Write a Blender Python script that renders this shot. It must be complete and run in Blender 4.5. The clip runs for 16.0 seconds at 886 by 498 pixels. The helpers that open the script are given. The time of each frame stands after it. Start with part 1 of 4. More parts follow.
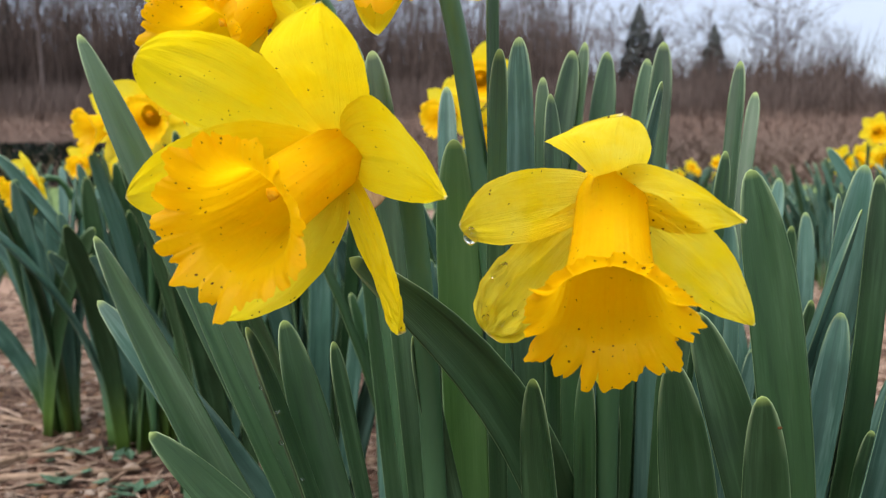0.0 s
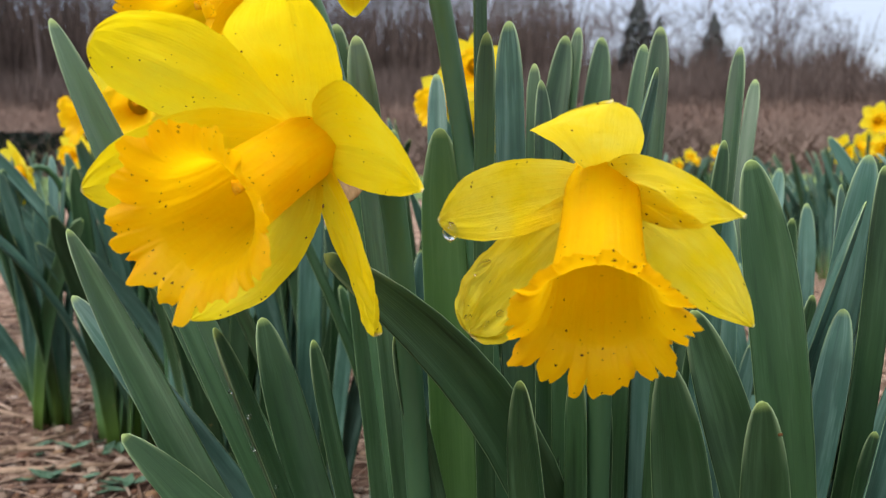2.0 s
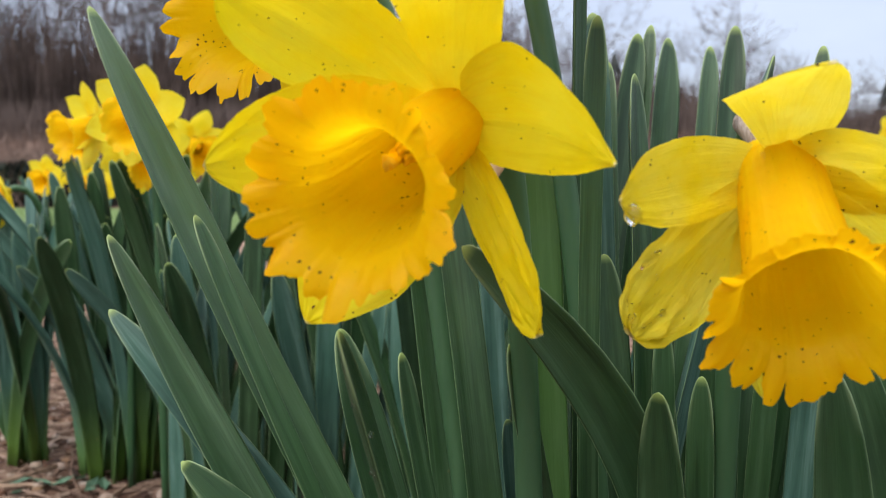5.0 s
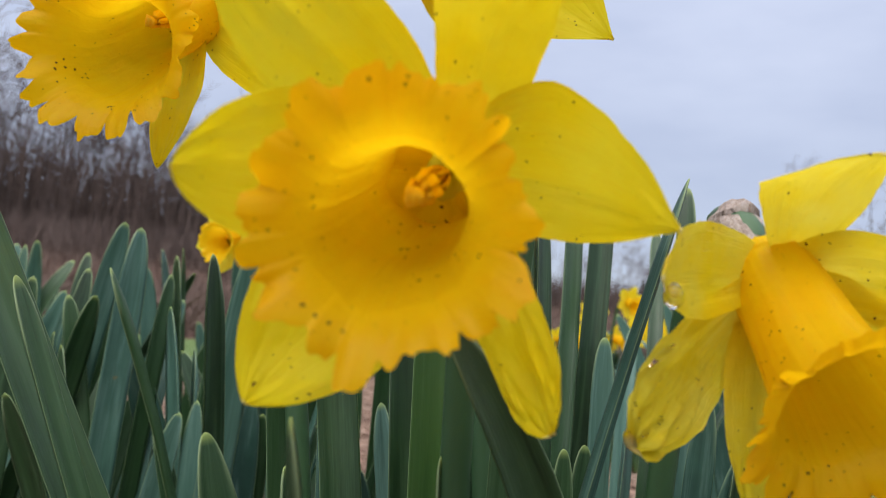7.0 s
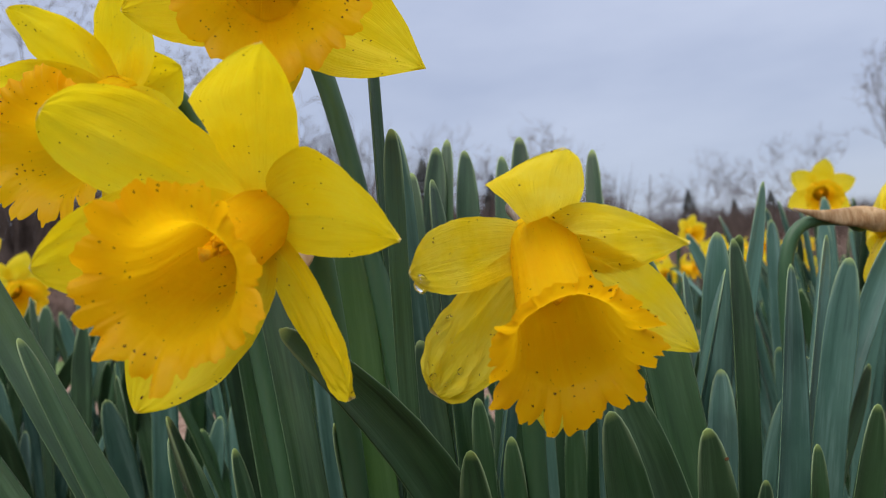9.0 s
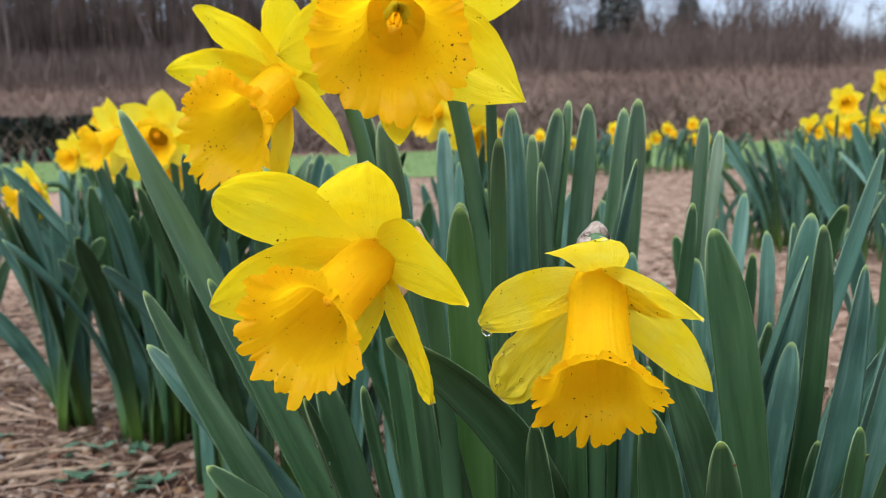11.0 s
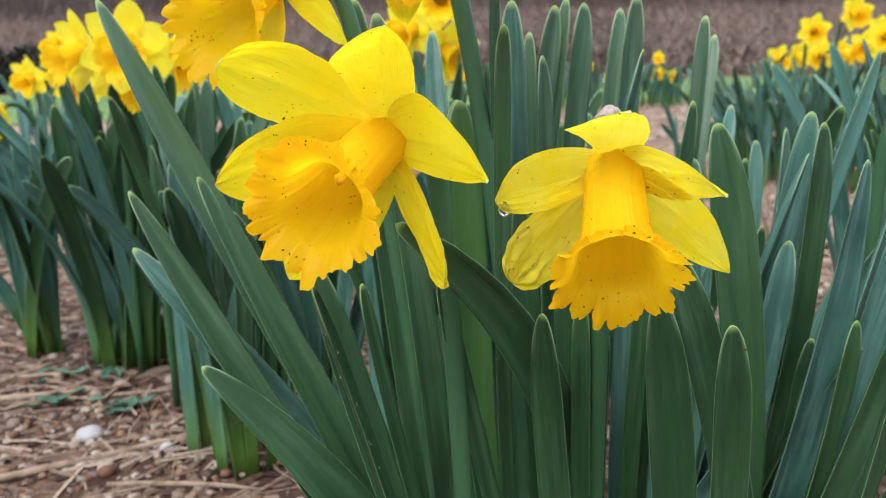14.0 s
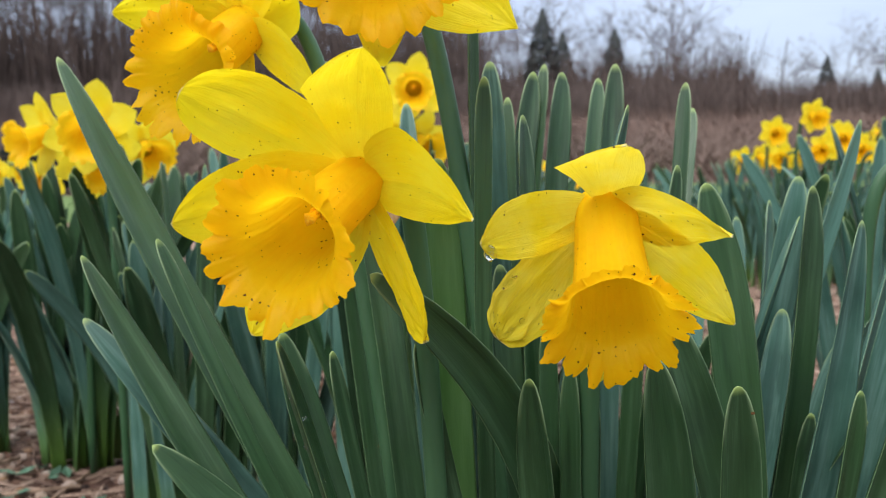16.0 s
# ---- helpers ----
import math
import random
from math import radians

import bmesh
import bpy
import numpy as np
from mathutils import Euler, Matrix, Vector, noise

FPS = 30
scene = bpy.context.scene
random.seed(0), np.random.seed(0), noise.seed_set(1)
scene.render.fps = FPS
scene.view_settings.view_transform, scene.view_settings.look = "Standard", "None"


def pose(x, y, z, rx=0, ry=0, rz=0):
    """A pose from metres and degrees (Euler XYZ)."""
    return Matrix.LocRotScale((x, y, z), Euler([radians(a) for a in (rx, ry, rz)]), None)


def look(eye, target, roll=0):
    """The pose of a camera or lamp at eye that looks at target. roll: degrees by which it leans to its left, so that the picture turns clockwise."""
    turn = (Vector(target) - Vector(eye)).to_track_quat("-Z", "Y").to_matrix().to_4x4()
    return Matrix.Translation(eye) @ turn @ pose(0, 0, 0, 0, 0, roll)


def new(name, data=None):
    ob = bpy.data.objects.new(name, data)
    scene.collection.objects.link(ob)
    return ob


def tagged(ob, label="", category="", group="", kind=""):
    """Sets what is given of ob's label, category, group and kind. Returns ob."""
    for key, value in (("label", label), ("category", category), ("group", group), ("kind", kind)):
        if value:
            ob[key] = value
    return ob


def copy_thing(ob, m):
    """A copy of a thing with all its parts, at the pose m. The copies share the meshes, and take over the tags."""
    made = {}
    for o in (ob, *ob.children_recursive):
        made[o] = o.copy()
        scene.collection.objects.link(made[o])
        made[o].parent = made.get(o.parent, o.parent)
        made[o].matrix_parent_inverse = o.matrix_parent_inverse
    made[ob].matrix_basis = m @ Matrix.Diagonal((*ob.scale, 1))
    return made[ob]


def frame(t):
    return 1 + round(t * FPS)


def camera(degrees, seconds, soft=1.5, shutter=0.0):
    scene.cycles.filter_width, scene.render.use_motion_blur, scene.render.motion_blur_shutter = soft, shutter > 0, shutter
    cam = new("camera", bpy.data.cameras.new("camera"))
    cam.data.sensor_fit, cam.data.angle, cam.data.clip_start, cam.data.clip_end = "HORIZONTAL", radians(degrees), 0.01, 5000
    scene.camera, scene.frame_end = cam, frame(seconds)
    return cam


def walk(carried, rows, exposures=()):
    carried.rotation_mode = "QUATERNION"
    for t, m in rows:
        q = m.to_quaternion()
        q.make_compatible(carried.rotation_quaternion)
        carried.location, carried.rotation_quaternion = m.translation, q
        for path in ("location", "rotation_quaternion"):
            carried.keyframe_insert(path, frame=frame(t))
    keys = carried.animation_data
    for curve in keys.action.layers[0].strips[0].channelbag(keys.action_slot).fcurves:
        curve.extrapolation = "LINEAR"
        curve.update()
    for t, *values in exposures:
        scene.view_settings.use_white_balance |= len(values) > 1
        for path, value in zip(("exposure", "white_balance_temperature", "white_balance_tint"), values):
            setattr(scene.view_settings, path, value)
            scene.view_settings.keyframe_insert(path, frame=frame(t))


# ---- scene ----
cam = camera(55.8, 16.0, 1.0)
cam.data.dof.use_dof, cam.data.dof.focus_distance, cam.data.dof.aperture_fstop = True, 0.265, 22.0
PATH = [
    (0, (-0.001, 0.028, 0.336), (-0.003, 2.015, 0.106), -0.3),
    (0.5, (0.001, 0.035, 0.333), (0.01, 2.02, 0.089), -0.2),
    (1, (0.001, 0.041, 0.332), (0.015, 2.023, 0.065), -0.1),
    (1.5, (0.002, 0.043, 0.334), (0.018, 2.025, 0.062), -0.3),
    (2, (0.004, 0.042, 0.336), (0.004, 2.026, 0.081), -0.3),
    (2.5, (0.001, 0.043, 0.337), (0.011, 2.027, 0.089), -0.6),
    (3, (0.004, 0.044, 0.342), (0.013, 2.028, 0.091), -1.1),
    (3.5, (0.007, 0.042, 0.351), (-0.015, 2.024, 0.083), -1.6),
    (4, (0.001, 0.045, 0.345), (-0.03, 2.026, 0.078), -1.9),
    (4.2, (-0.009, 0.047, 0.34), (-0.03, 2.03, 0.077), -1.4),
    (6.3, (-0.062, 0.108, 0.313), (0.333, 2.068, 0.37), 2.1),
    (6.5, (-0.065, 0.11, 0.313), (0.384, 2.057, 0.406), 3.1),
    (7, (-0.083, 0.112, 0.305), (0.587, 1.986, 0.499), 5.5),
    (7.5, (-0.07, 0.1, 0.307), (0.762, 1.904, 0.534), 2.5),
    (8, (-0.061, 0.077, 0.293), (0.7, 1.908, 0.561), 0.4),
    (8.5, (-0.048, 0.058, 0.299), (0.614, 1.935, 0.491), -2.6),
    (9, (-0.037, 0.04, 0.312), (0.443, 1.979, 0.421), -4.7),
    (9.5, (-0.022, 0.019, 0.311), (0.216, 2.005, 0.328), -3.5),
    (9.7, (-0.008, 0.013, 0.317), (0.091, 2.01, 0.323), -3.0),
    (11.8, (-0.019, -0.026, 0.407), (0.02, 1.918, -0.059), -1.6),
    (12, (-0.02, -0.025, 0.408), (0.033, 1.918, -0.059), -1.3),
    (12.5, (-0.02, -0.025, 0.407), (0.052, 1.918, -0.063), -0.9),
    (13, (-0.025, -0.025, 0.39), (0.064, 1.918, -0.075), -0.7),
    (13.5, (-0.031, -0.018, 0.374), (0.08, 1.92, -0.108), -1.1),
    (14, (-0.03, -0.013, 0.364), (0.099, 1.926, -0.107), -1.3),
    (14.1, (-0.023, -0.015, 0.365), (0.083, 1.935, -0.068), -1.2),
    (14.5, (-0.028, -0.005, 0.357), (0.113, 1.968, 0.064), -1.4),
    (15, (-0.029, 0.001, 0.354), (0.129, 1.977, 0.089), -1.0),
    (15.5, (-0.03, 0.005, 0.347), (0.153, 1.982, 0.104), -0.9),
    (16, (-0.032, 0.007, 0.343), (0.178, 1.983, 0.116), -0.9),
]
EXPOSURES = [(0.0, 0.27, 6720, 15), (4.2, 0.22, 6720, 15), (6.3, 0.06, 6700, 18), (7.5, -0.25, 6650, 18), (8.2, -0.30, 6630, 18),
             (9.7, -0.26, 6600, 17), (11.8, 0.50, 6150, 11), (14.5, 0.50, 6200, 11), (16.0, 0.25, 6450, 15)]
walk(cam, [(t, look(eye, target, roll)) for t, eye, target, roll in PATH], EXPOSURES)

# ---- light: an overcast sky, a wide weak sun behind the cloud ----
world = bpy.data.worlds.new("overcast_sky")
scene.world = world
world.use_nodes = True
wn, wl = world.node_tree.nodes, world.node_tree.links
wn.clear()
w_out = wn.new("ShaderNodeOutputWorld")
w_bg = wn.new("ShaderNodeBackground")
w_add = wn.new("ShaderNodeMixRGB")
w_add.blend_type, w_add.inputs[0].default_value = "ADD", 0.035
w_sky = wn.new("ShaderNodeTexSky")
w_sky.sky_type, w_sky.sun_disc = "NISHITA", False
w_sky.sun_elevation, w_sky.sun_rotation = radians(53.6), radians(213.7)
w_co = wn.new("ShaderNodeTexCoord")
w_sep = wn.new("ShaderNodeSeparateXYZ")
w_ramp = wn.new("ShaderNodeValToRGB")
stops = w_ramp.color_ramp.elements
stops[0].position, stops[0].color = 0.0, (0.405, 0.485, 0.605, 1)
stops[1].position, stops[1].color = 0.45, (0.625, 0.74, 0.92, 1)
for at, tone in ((0.78, (1.85, 1.88, 2.0, 1)), (1.0, (2.4, 2.4, 2.5, 1))):
    stop = stops.new(at)
    stop.color = tone
w_map = wn.new("ShaderNodeMapping")
w_map.inputs["Scale"].default_value = (2.2, 2.2, 7.0)
w_noise = wn.new("ShaderNodeTexNoise")
w_noise.inputs["Scale"].default_value, w_noise.inputs["Detail"].default_value = 1.6, 5
w_cloud = wn.new("ShaderNodeValToRGB")
w_cloud.color_ramp.elements[0].position, w_cloud.color_ramp.elements[0].color = 0.3, (0.84, 0.85, 0.88, 1)
w_cloud.color_ramp.elements[1].position, w_cloud.color_ramp.elements[1].color = 0.72, (1.1, 1.08, 1.05, 1)
w_mul = wn.new("ShaderNodeMixRGB")
w_mul.blend_type, w_mul.inputs[0].default_value = "MULTIPLY", 1.0
wl.new(w_co.outputs["Generated"], w_sep.inputs[0])
wl.new(w_sep.outputs["Z"], w_ramp.inputs[0])
wl.new(w_co.outputs["Generated"], w_map.inputs[0])
wl.new(w_map.outputs[0], w_noise.inputs["Vector"])
wl.new(w_noise.outputs["Fac"], w_cloud.inputs[0])
wl.new(w_ramp.outputs[0], w_mul.inputs[1])
wl.new(w_cloud.outputs[0], w_mul.inputs[2])
wl.new(w_mul.outputs[0], w_add.inputs[1])
wl.new(w_sky.outputs[0], w_add.inputs[2])
wl.new(w_add.outputs[0], w_bg.inputs[0])
wl.new(w_bg.outputs[0], w_out.inputs[0])
w_bg.inputs["Strength"].default_value = 0.97

sun = new("sun", bpy.data.lights.new("sun", "SUN"))
sun.data.energy, sun.data.angle, sun.data.color = 2.05, radians(40), (1.0, 0.98, 0.95)
sun.matrix_world = look((-0.9, -1.35, 2.2), (0, 0, 0))


# ---- materials ----
class Mat:
    """A node material with a few shorthands."""

    def __init__(self, name, rough=0.6, spec=0.4):
        self.m = bpy.data.materials.new(name)
        self.m.use_nodes = True
        self.n, self.l = self.m.node_tree.nodes, self.m.node_tree.links
        self.bsdf = self.n["Principled BSDF"]
        self.out = self.n["Material Output"]
        self.bsdf.inputs["Roughness"].default_value = rough
        self.bsdf.inputs["Specular IOR Level"].default_value = spec

    def link(self, a, b):
        self.l.new(a, b)

    def coord(self, kind="Object", scale=(1, 1, 1), warp=0.0):
        c = self.n.new("ShaderNodeTexCoord")
        mp = self.n.new("ShaderNodeMapping")
        mp.inputs["Scale"].default_value = scale
        self.link(c.outputs[kind], mp.inputs[0])
        return mp.outputs[0]

    def noise(self, vec, scale, detail=3, rough=0.55):
        t = self.n.new("ShaderNodeTexNoise")
        t.inputs["Scale"].default_value, t.inputs["Detail"].default_value, t.inputs["Roughness"].default_value = scale, detail, rough
        self.link(vec, t.inputs["Vector"])
        return t.outputs["Fac"]

    def voronoi(self, vec, scale, out="Distance"):
        t = self.n.new("ShaderNodeTexVoronoi")
        t.inputs["Scale"].default_value = scale
        self.link(vec, t.inputs["Vector"])
        return t.outputs[out]

    def ramp(self, fac, *stops):
        r = self.n.new("ShaderNodeValToRGB")
        e = r.color_ramp.elements
        while len(e) < len(stops):
            e.new(0.5)
        for k, (p, c) in zip(e, stops):
            k.position = p
            k.color = (*c, 1) if len(c) == 3 else c
        self.link(fac, r.inputs[0])
        return r.outputs[0]

    def mix(self, fac, a, b, mode="MIX"):
        x = self.n.new("ShaderNodeMixRGB")
        x.blend_type = mode
        for s, v in zip(x.inputs, (fac, a, b)):
            if isinstance(v, (int, float)):
                s.default_value = v
            elif isinstance(v, tuple):
                s.default_value = (*v, 1)
            else:
                self.link(v, s)
        return x.outputs[0]

    def math(self, op, a, b=0.0):
        x = self.n.new("ShaderNodeMath")
        x.operation = op
        for s, v in zip(x.inputs, (a, b)):
            if isinstance(v, (int, float)):
                s.default_value = v
            else:
                self.link(v, s)
        return x.outputs[0]

    def uv(self):
        c = self.n.new("ShaderNodeTexCoord")
        s = self.n.new("ShaderNodeSeparateXYZ")
        self.link(c.outputs["UV"], s.inputs[0])
        return s.outputs["X"], s.outputs["Y"]

    def rand(self):
        return self.n.new("ShaderNodeObjectInfo").outputs["Random"]

    def bump(self, h, strength=0.3, dist=0.001):
        b = self.n.new("ShaderNodeBump")
        b.inputs["Strength"].default_value, b.inputs["Distance"].default_value = strength, dist
        self.link(h, b.inputs["Height"])
        self.link(b.outputs[0], self.bsdf.inputs["Normal"])
        return b.outputs[0]

    def color(self, c):
        self.link(c, self.bsdf.inputs["Base Color"]) if not isinstance(c, tuple) else setattr(self.bsdf.inputs["Base Color"], "default_value", (*c, 1))
        return self

    def translucent(self, c, amount, normal=None):
        t = self.n.new("ShaderNodeBsdfTranslucent")
        self.link(c, t.inputs[0])
        if normal is not None:
            self.link(normal, t.inputs["Normal"])
        x = self.n.new("ShaderNodeMixShader")
        x.inputs[0].default_value = amount
        self.link(self.bsdf.outputs[0], x.inputs[1])
        self.link(t.outputs[0], x.inputs[2])
        self.link(x.outputs[0], self.out.inputs[0])
        return self


def petal_material(name, deep, pale, rim, specks, density, see_through, callous=0.0, rim_dirt=0.0, relief=0.0017):
    """Petal tissue: fine veins along the length, a paler rim, brown dirt specks of uneven size."""
    m = Mat(name, 0.40, 0.14)
    u, v = m.uv()
    ob = m.coord()
    veins = m.n.new("ShaderNodeCombineXYZ")
    m.link(m.math("MULTIPLY", u, 1.6), veins.inputs[0])
    m.link(m.math("MULTIPLY", v, 30.0), veins.inputs[1])
    vein = m.noise(veins.outputs[0], 1.6, 4)
    soft = m.noise(ob, 70, 3)
    c = m.mix(m.ramp(u, (0.05, (0, 0, 0)), (0.8, (1, 1, 1))), deep, pale)
    c = m.mix(m.ramp(soft, (0.35, (0, 0, 0)), (0.75, (1, 1, 1))), c, rim)
    c = m.mix(m.math("MULTIPLY", m.ramp(vein, (0.34, (1, 1, 1)), (0.56, (0, 0, 0))), 0.17), c, deep, "MULTIPLY")
    if callous:
        c = m.mix(m.math("MULTIPLY", m.ramp(u, (0.955, (0, 0, 0)), (0.995, (1, 1, 1))), callous), c, (0.90, 0.88, 0.62))
    jig = m.n.new("ShaderNodeVectorMath")
    jit = m.n.new("ShaderNodeTexNoise")
    jit.inputs["Scale"].default_value, jit.inputs["Detail"].default_value = 900, 2
    m.link(ob, jit.inputs["Vector"])
    jig.operation = "MULTIPLY_ADD"
    m.link(jit.outputs["Color"], jig.inputs[0])
    jig.inputs[1].default_value = (0.0012, 0.0012, 0.0012)
    m.link(ob, jig.inputs[2])
    spot = m.voronoi(jig.outputs[0], specks)
    keep = m.math("ADD", m.noise(ob, 90, 2), m.math("MULTIPLY", m.math("SUBTRACT", u, 0.6), rim_dirt))
    far = m.math("LESS_THAN", spot, m.math("MULTIPLY", m.math("MAXIMUM", m.math("SUBTRACT", keep, 1.0 - density), 0.0), 0.55))
    c = m.mix(far, c, (0.11, 0.040, 0.010))
    m.color(c)
    h = m.math("ADD", m.math("MULTIPLY", vein, 0.4), m.math("ADD", m.math("MULTIPLY", m.noise(ob, 260, 3), 0.4), m.math("MULTIPLY", m.noise(ob, 95, 2), 0.9)))
    nrm = m.bump(h, 0.6, relief)
    return m.translucent(c, see_through, nrm).m


petal_yellow = petal_material("petal_yellow", (0.95, 0.730, 0.005), (0.95, 0.800, 0.009), (0.95, 0.835, 0.030), 440, 0.605, 0.49, 0.8)
trumpet_gold = petal_material("trumpet_gold", (0.98, 0.765, 0.008), (0.98, 0.555, 0.003), (0.98, 0.635, 0.005), 470, 0.645, 0.63, 0.0, 0.03, 0.0013)
petal_wet = petal_material("wet_petal_yellow", (0.95, 0.742, 0.007), (0.94, 0.805, 0.020), (0.93, 0.84, 0.090), 440, 0.605, 0.49, 0.8, 0.0, 0.0030)
petal_wet.node_tree.nodes["Principled BSDF"].inputs["Roughness"].default_value = 0.3
far_yellow = petal_material("far_petal_yellow", (0.93, 0.74, 0.01), (0.92, 0.80, 0.03), (0.93, 0.84, 0.07), 300, 0.30, 0.42)
far_gold = petal_material("far_trumpet_gold", (0.96, 0.57, 0.004), (0.97, 0.61, 0.006), (0.97, 0.67, 0.012), 300, 0.30, 0.42)


def leaf_material(name, dark, light, young, bloom_tone):
    """Waxy strap leaf: lengthwise veins, a grey bloom, pale blunt tip and pale sheath at the ground."""
    m = Mat(name, 0.42, 0.45)
    u, v = m.uv()
    ob = m.coord()
    lines = m.n.new("ShaderNodeCombineXYZ")
    m.link(m.math("MULTIPLY", u, 2.0), lines.inputs[0])
    m.link(m.math("MULTIPLY", v, 56.0), lines.inputs[1])
    vein = m.noise(lines.outputs[0], 1.0, 3)
    c = m.mix(m.rand(), dark, light)
    c = m.mix(m.ramp(m.noise(ob, 22, 4), (0.35, (0, 0, 0)), (0.7, (0.7, 0.7, 0.7))), c, light)
    streak = m.n.new("ShaderNodeCombineXYZ")
    m.link(m.math("ADD", m.math("MULTIPLY", u, 5.0), m.math("MULTIPLY", m.rand(), 40.0)), streak.inputs[0])
    m.link(m.math("MULTIPLY", v, 9.0), streak.inputs[1])
    waxy = m.noise(streak.outputs[0], 1.0, 4, 0.6)
    c = m.mix(m.ramp(waxy, (0.50, (0, 0, 0)), (0.72, (0.75, 0.75, 0.75))), c, bloom_tone)
    c = m.mix(m.ramp(waxy, (0.30, (0.65, 0.65, 0.65)), (0.44, (0, 0, 0))), c, dark)
    c = m.mix(m.math("MULTIPLY", m.ramp(vein, (0.34, (1, 1, 1)), (0.62, (0, 0, 0))), 0.20), c, dark)
    rim = m.math("ABSOLUTE", m.math("SUBTRACT", m.math("ABSOLUTE", m.math("SUBTRACT", v, 0.5)), 0.25))
    c = m.mix(m.ramp(rim, (0.228, (0, 0, 0)), (0.246, (0.75, 0.75, 0.75))), c, (0.28, 0.41, 0.20))
    lip = m.math("MULTIPLY", m.ramp(rim, (0.13, (0, 0, 0)), (0.22, (1, 1, 1))), m.ramp(u, (0.93, (0, 0, 0)), (0.985, (0.8, 0.8, 0.8))))
    c = m.mix(lip, c, (0.34, 0.47, 0.24))
    c = m.mix(m.ramp(u, (0.0, (0.9, 0.9, 0.9)), (0.10, (0.7, 0.7, 0.7)), (0.34, (0, 0, 0))), c, young)
    c = m.mix(m.ramp(u, (0.990, (0, 0, 0)), (0.999, (0.85, 0.85, 0.85))), c, (0.30, 0.42, 0.11))
    scar = m.noise(ob, 75, 2)
    c = m.mix(m.ramp(scar, (0.76, (0, 0, 0)), (0.79, (0.55, 0.55, 0.55))), c, (0.20, 0.15, 0.05))
    m.color(c)
    m.link(m.ramp(m.noise(ob, 60, 3), (0.3, (0.33, 0.33, 0.33)), (0.7, (0.52, 0.52, 0.52))), m.bsdf.inputs["Roughness"])
    nrm = m.bump(vein, 0.42, 0.0004)
    return m.translucent(c, 0.06, nrm).m


leaf_green = leaf_material("daffodil_leaf_green", (0.007, 0.027, 0.008), (0.032, 0.088, 0.029), (0.092, 0.176, 0.020), (0.066, 0.140, 0.062))
leaf_fresh = leaf_material("daffodil_leaf_fresh_green", (0.021, 0.075, 0.012), (0.046, 0.120, 0.026), (0.099, 0.183, 0.025), (0.077, 0.162, 0.050))
leaf_blue = leaf_material("daffodil_leaf_blue_green", (0.016, 0.060, 0.040), (0.080, 0.190, 0.138), (0.100, 0.195, 0.024), (0.158, 0.290, 0.236))


def plain_material(name, a, b, scale, rough=0.7, spec=0.3, bump=0.3, dist=0.001, stretch=(1, 1, 1), fine=4.0):
    """Two tones at two scales with relief."""
    m = Mat(name, rough, spec)
    ob = m.coord(scale=stretch)
    big, small = m.noise(ob, scale, 4), m.noise(ob, scale * fine, 4)
    f = m.math("ADD", m.math("MULTIPLY", big, 0.6), m.math("MULTIPLY", small, 0.4))
    c = m.ramp(f, (0.35, a), (0.65, b))
    r = m.n.new("ShaderNodeHueSaturation")
    m.link(m.math("ADD", 0.8, m.math("MULTIPLY", m.n.new("ShaderNodeNewGeometry").outputs["Random Per Island"], 0.45)), r.inputs["Value"])
    m.link(c, r.inputs["Color"])
    m.color(r.outputs[0])
    m.bump(small, bump, dist)
    return m.m


stem_green = plain_material("stem_green", (0.026, 0.080, 0.030), (0.050, 0.120, 0.050), 40, 0.45, 0.4, 0.3, 0.0006, (1, 1, 0.1))
throat_yellow = petal_material("throat_yellow", (0.62, 0.46, 0.015), (0.80, 0.60, 0.02), (0.75, 0.58, 0.02), 300, 0.2, 0.5)
neck_green = plain_material("neck_green", (0.20, 0.30, 0.04), (0.36, 0.38, 0.05), 90, 0.5, 0.3)
spathe_brown = plain_material("papery_spathe", (0.24, 0.13, 0.05), (0.50, 0.36, 0.20), 120, 0.75, 0.2, 0.6, 0.001, (1, 1, 0.2))
spathe_pale = plain_material("pale_papery_spathe", (0.20, 0.15, 0.115), (0.46, 0.41, 0.36), 420, 0.7, 0.2, 0.8, 0.001, (1, 1, 0.15))
pollen = plain_material("pollen_gold", (0.93, 0.56, 0.015), (0.98, 0.72, 0.08), 400, 0.8, 0.1, 0.6)
soil = plain_material("damp_soil", (0.060, 0.034, 0.021), (0.17, 0.105, 0.065), 14, 0.9, 0.2, 0.9, 0.006)
straw_tan = plain_material("dry_straw", (0.13, 0.085, 0.055), (0.40, 0.29, 0.20), 160, 0.8, 0.2, 0.8, 0.0012, (0.35, 1, 1), 7.0)
stone_grey = plain_material("pebble_grey", (0.15, 0.105, 0.078), (0.40, 0.32, 0.25), 40, 0.6, 0.4, 0.4)
stone_pale = plain_material("pebble_pale", (0.22, 0.21, 0.205), (0.40, 0.385, 0.37), 40, 0.6, 0.4, 0.4)
grass_green = plain_material("lawn_green", (0.06, 0.11, 0.03), (0.13, 0.20, 0.06), 9, 0.8, 0.2, 0.8, 0.01)
weed_green = plain_material("weed_green", (0.032, 0.080, 0.045), (0.070, 0.140, 0.085), 60, 0.6, 0.3)
# bark of the far trees, its tone raised to stand for haze
bark_haze_grey = plain_material("hazy_tree_bark", (0.082, 0.067, 0.060), (0.155, 0.126, 0.113), 1.2, 0.9, 0.2, 0.8, 0.03)
twig_brown = plain_material("bare_twigs", (0.062, 0.047, 0.040), (0.135, 0.105, 0.089), 0.4, 0.9, 0.1, 0.2)
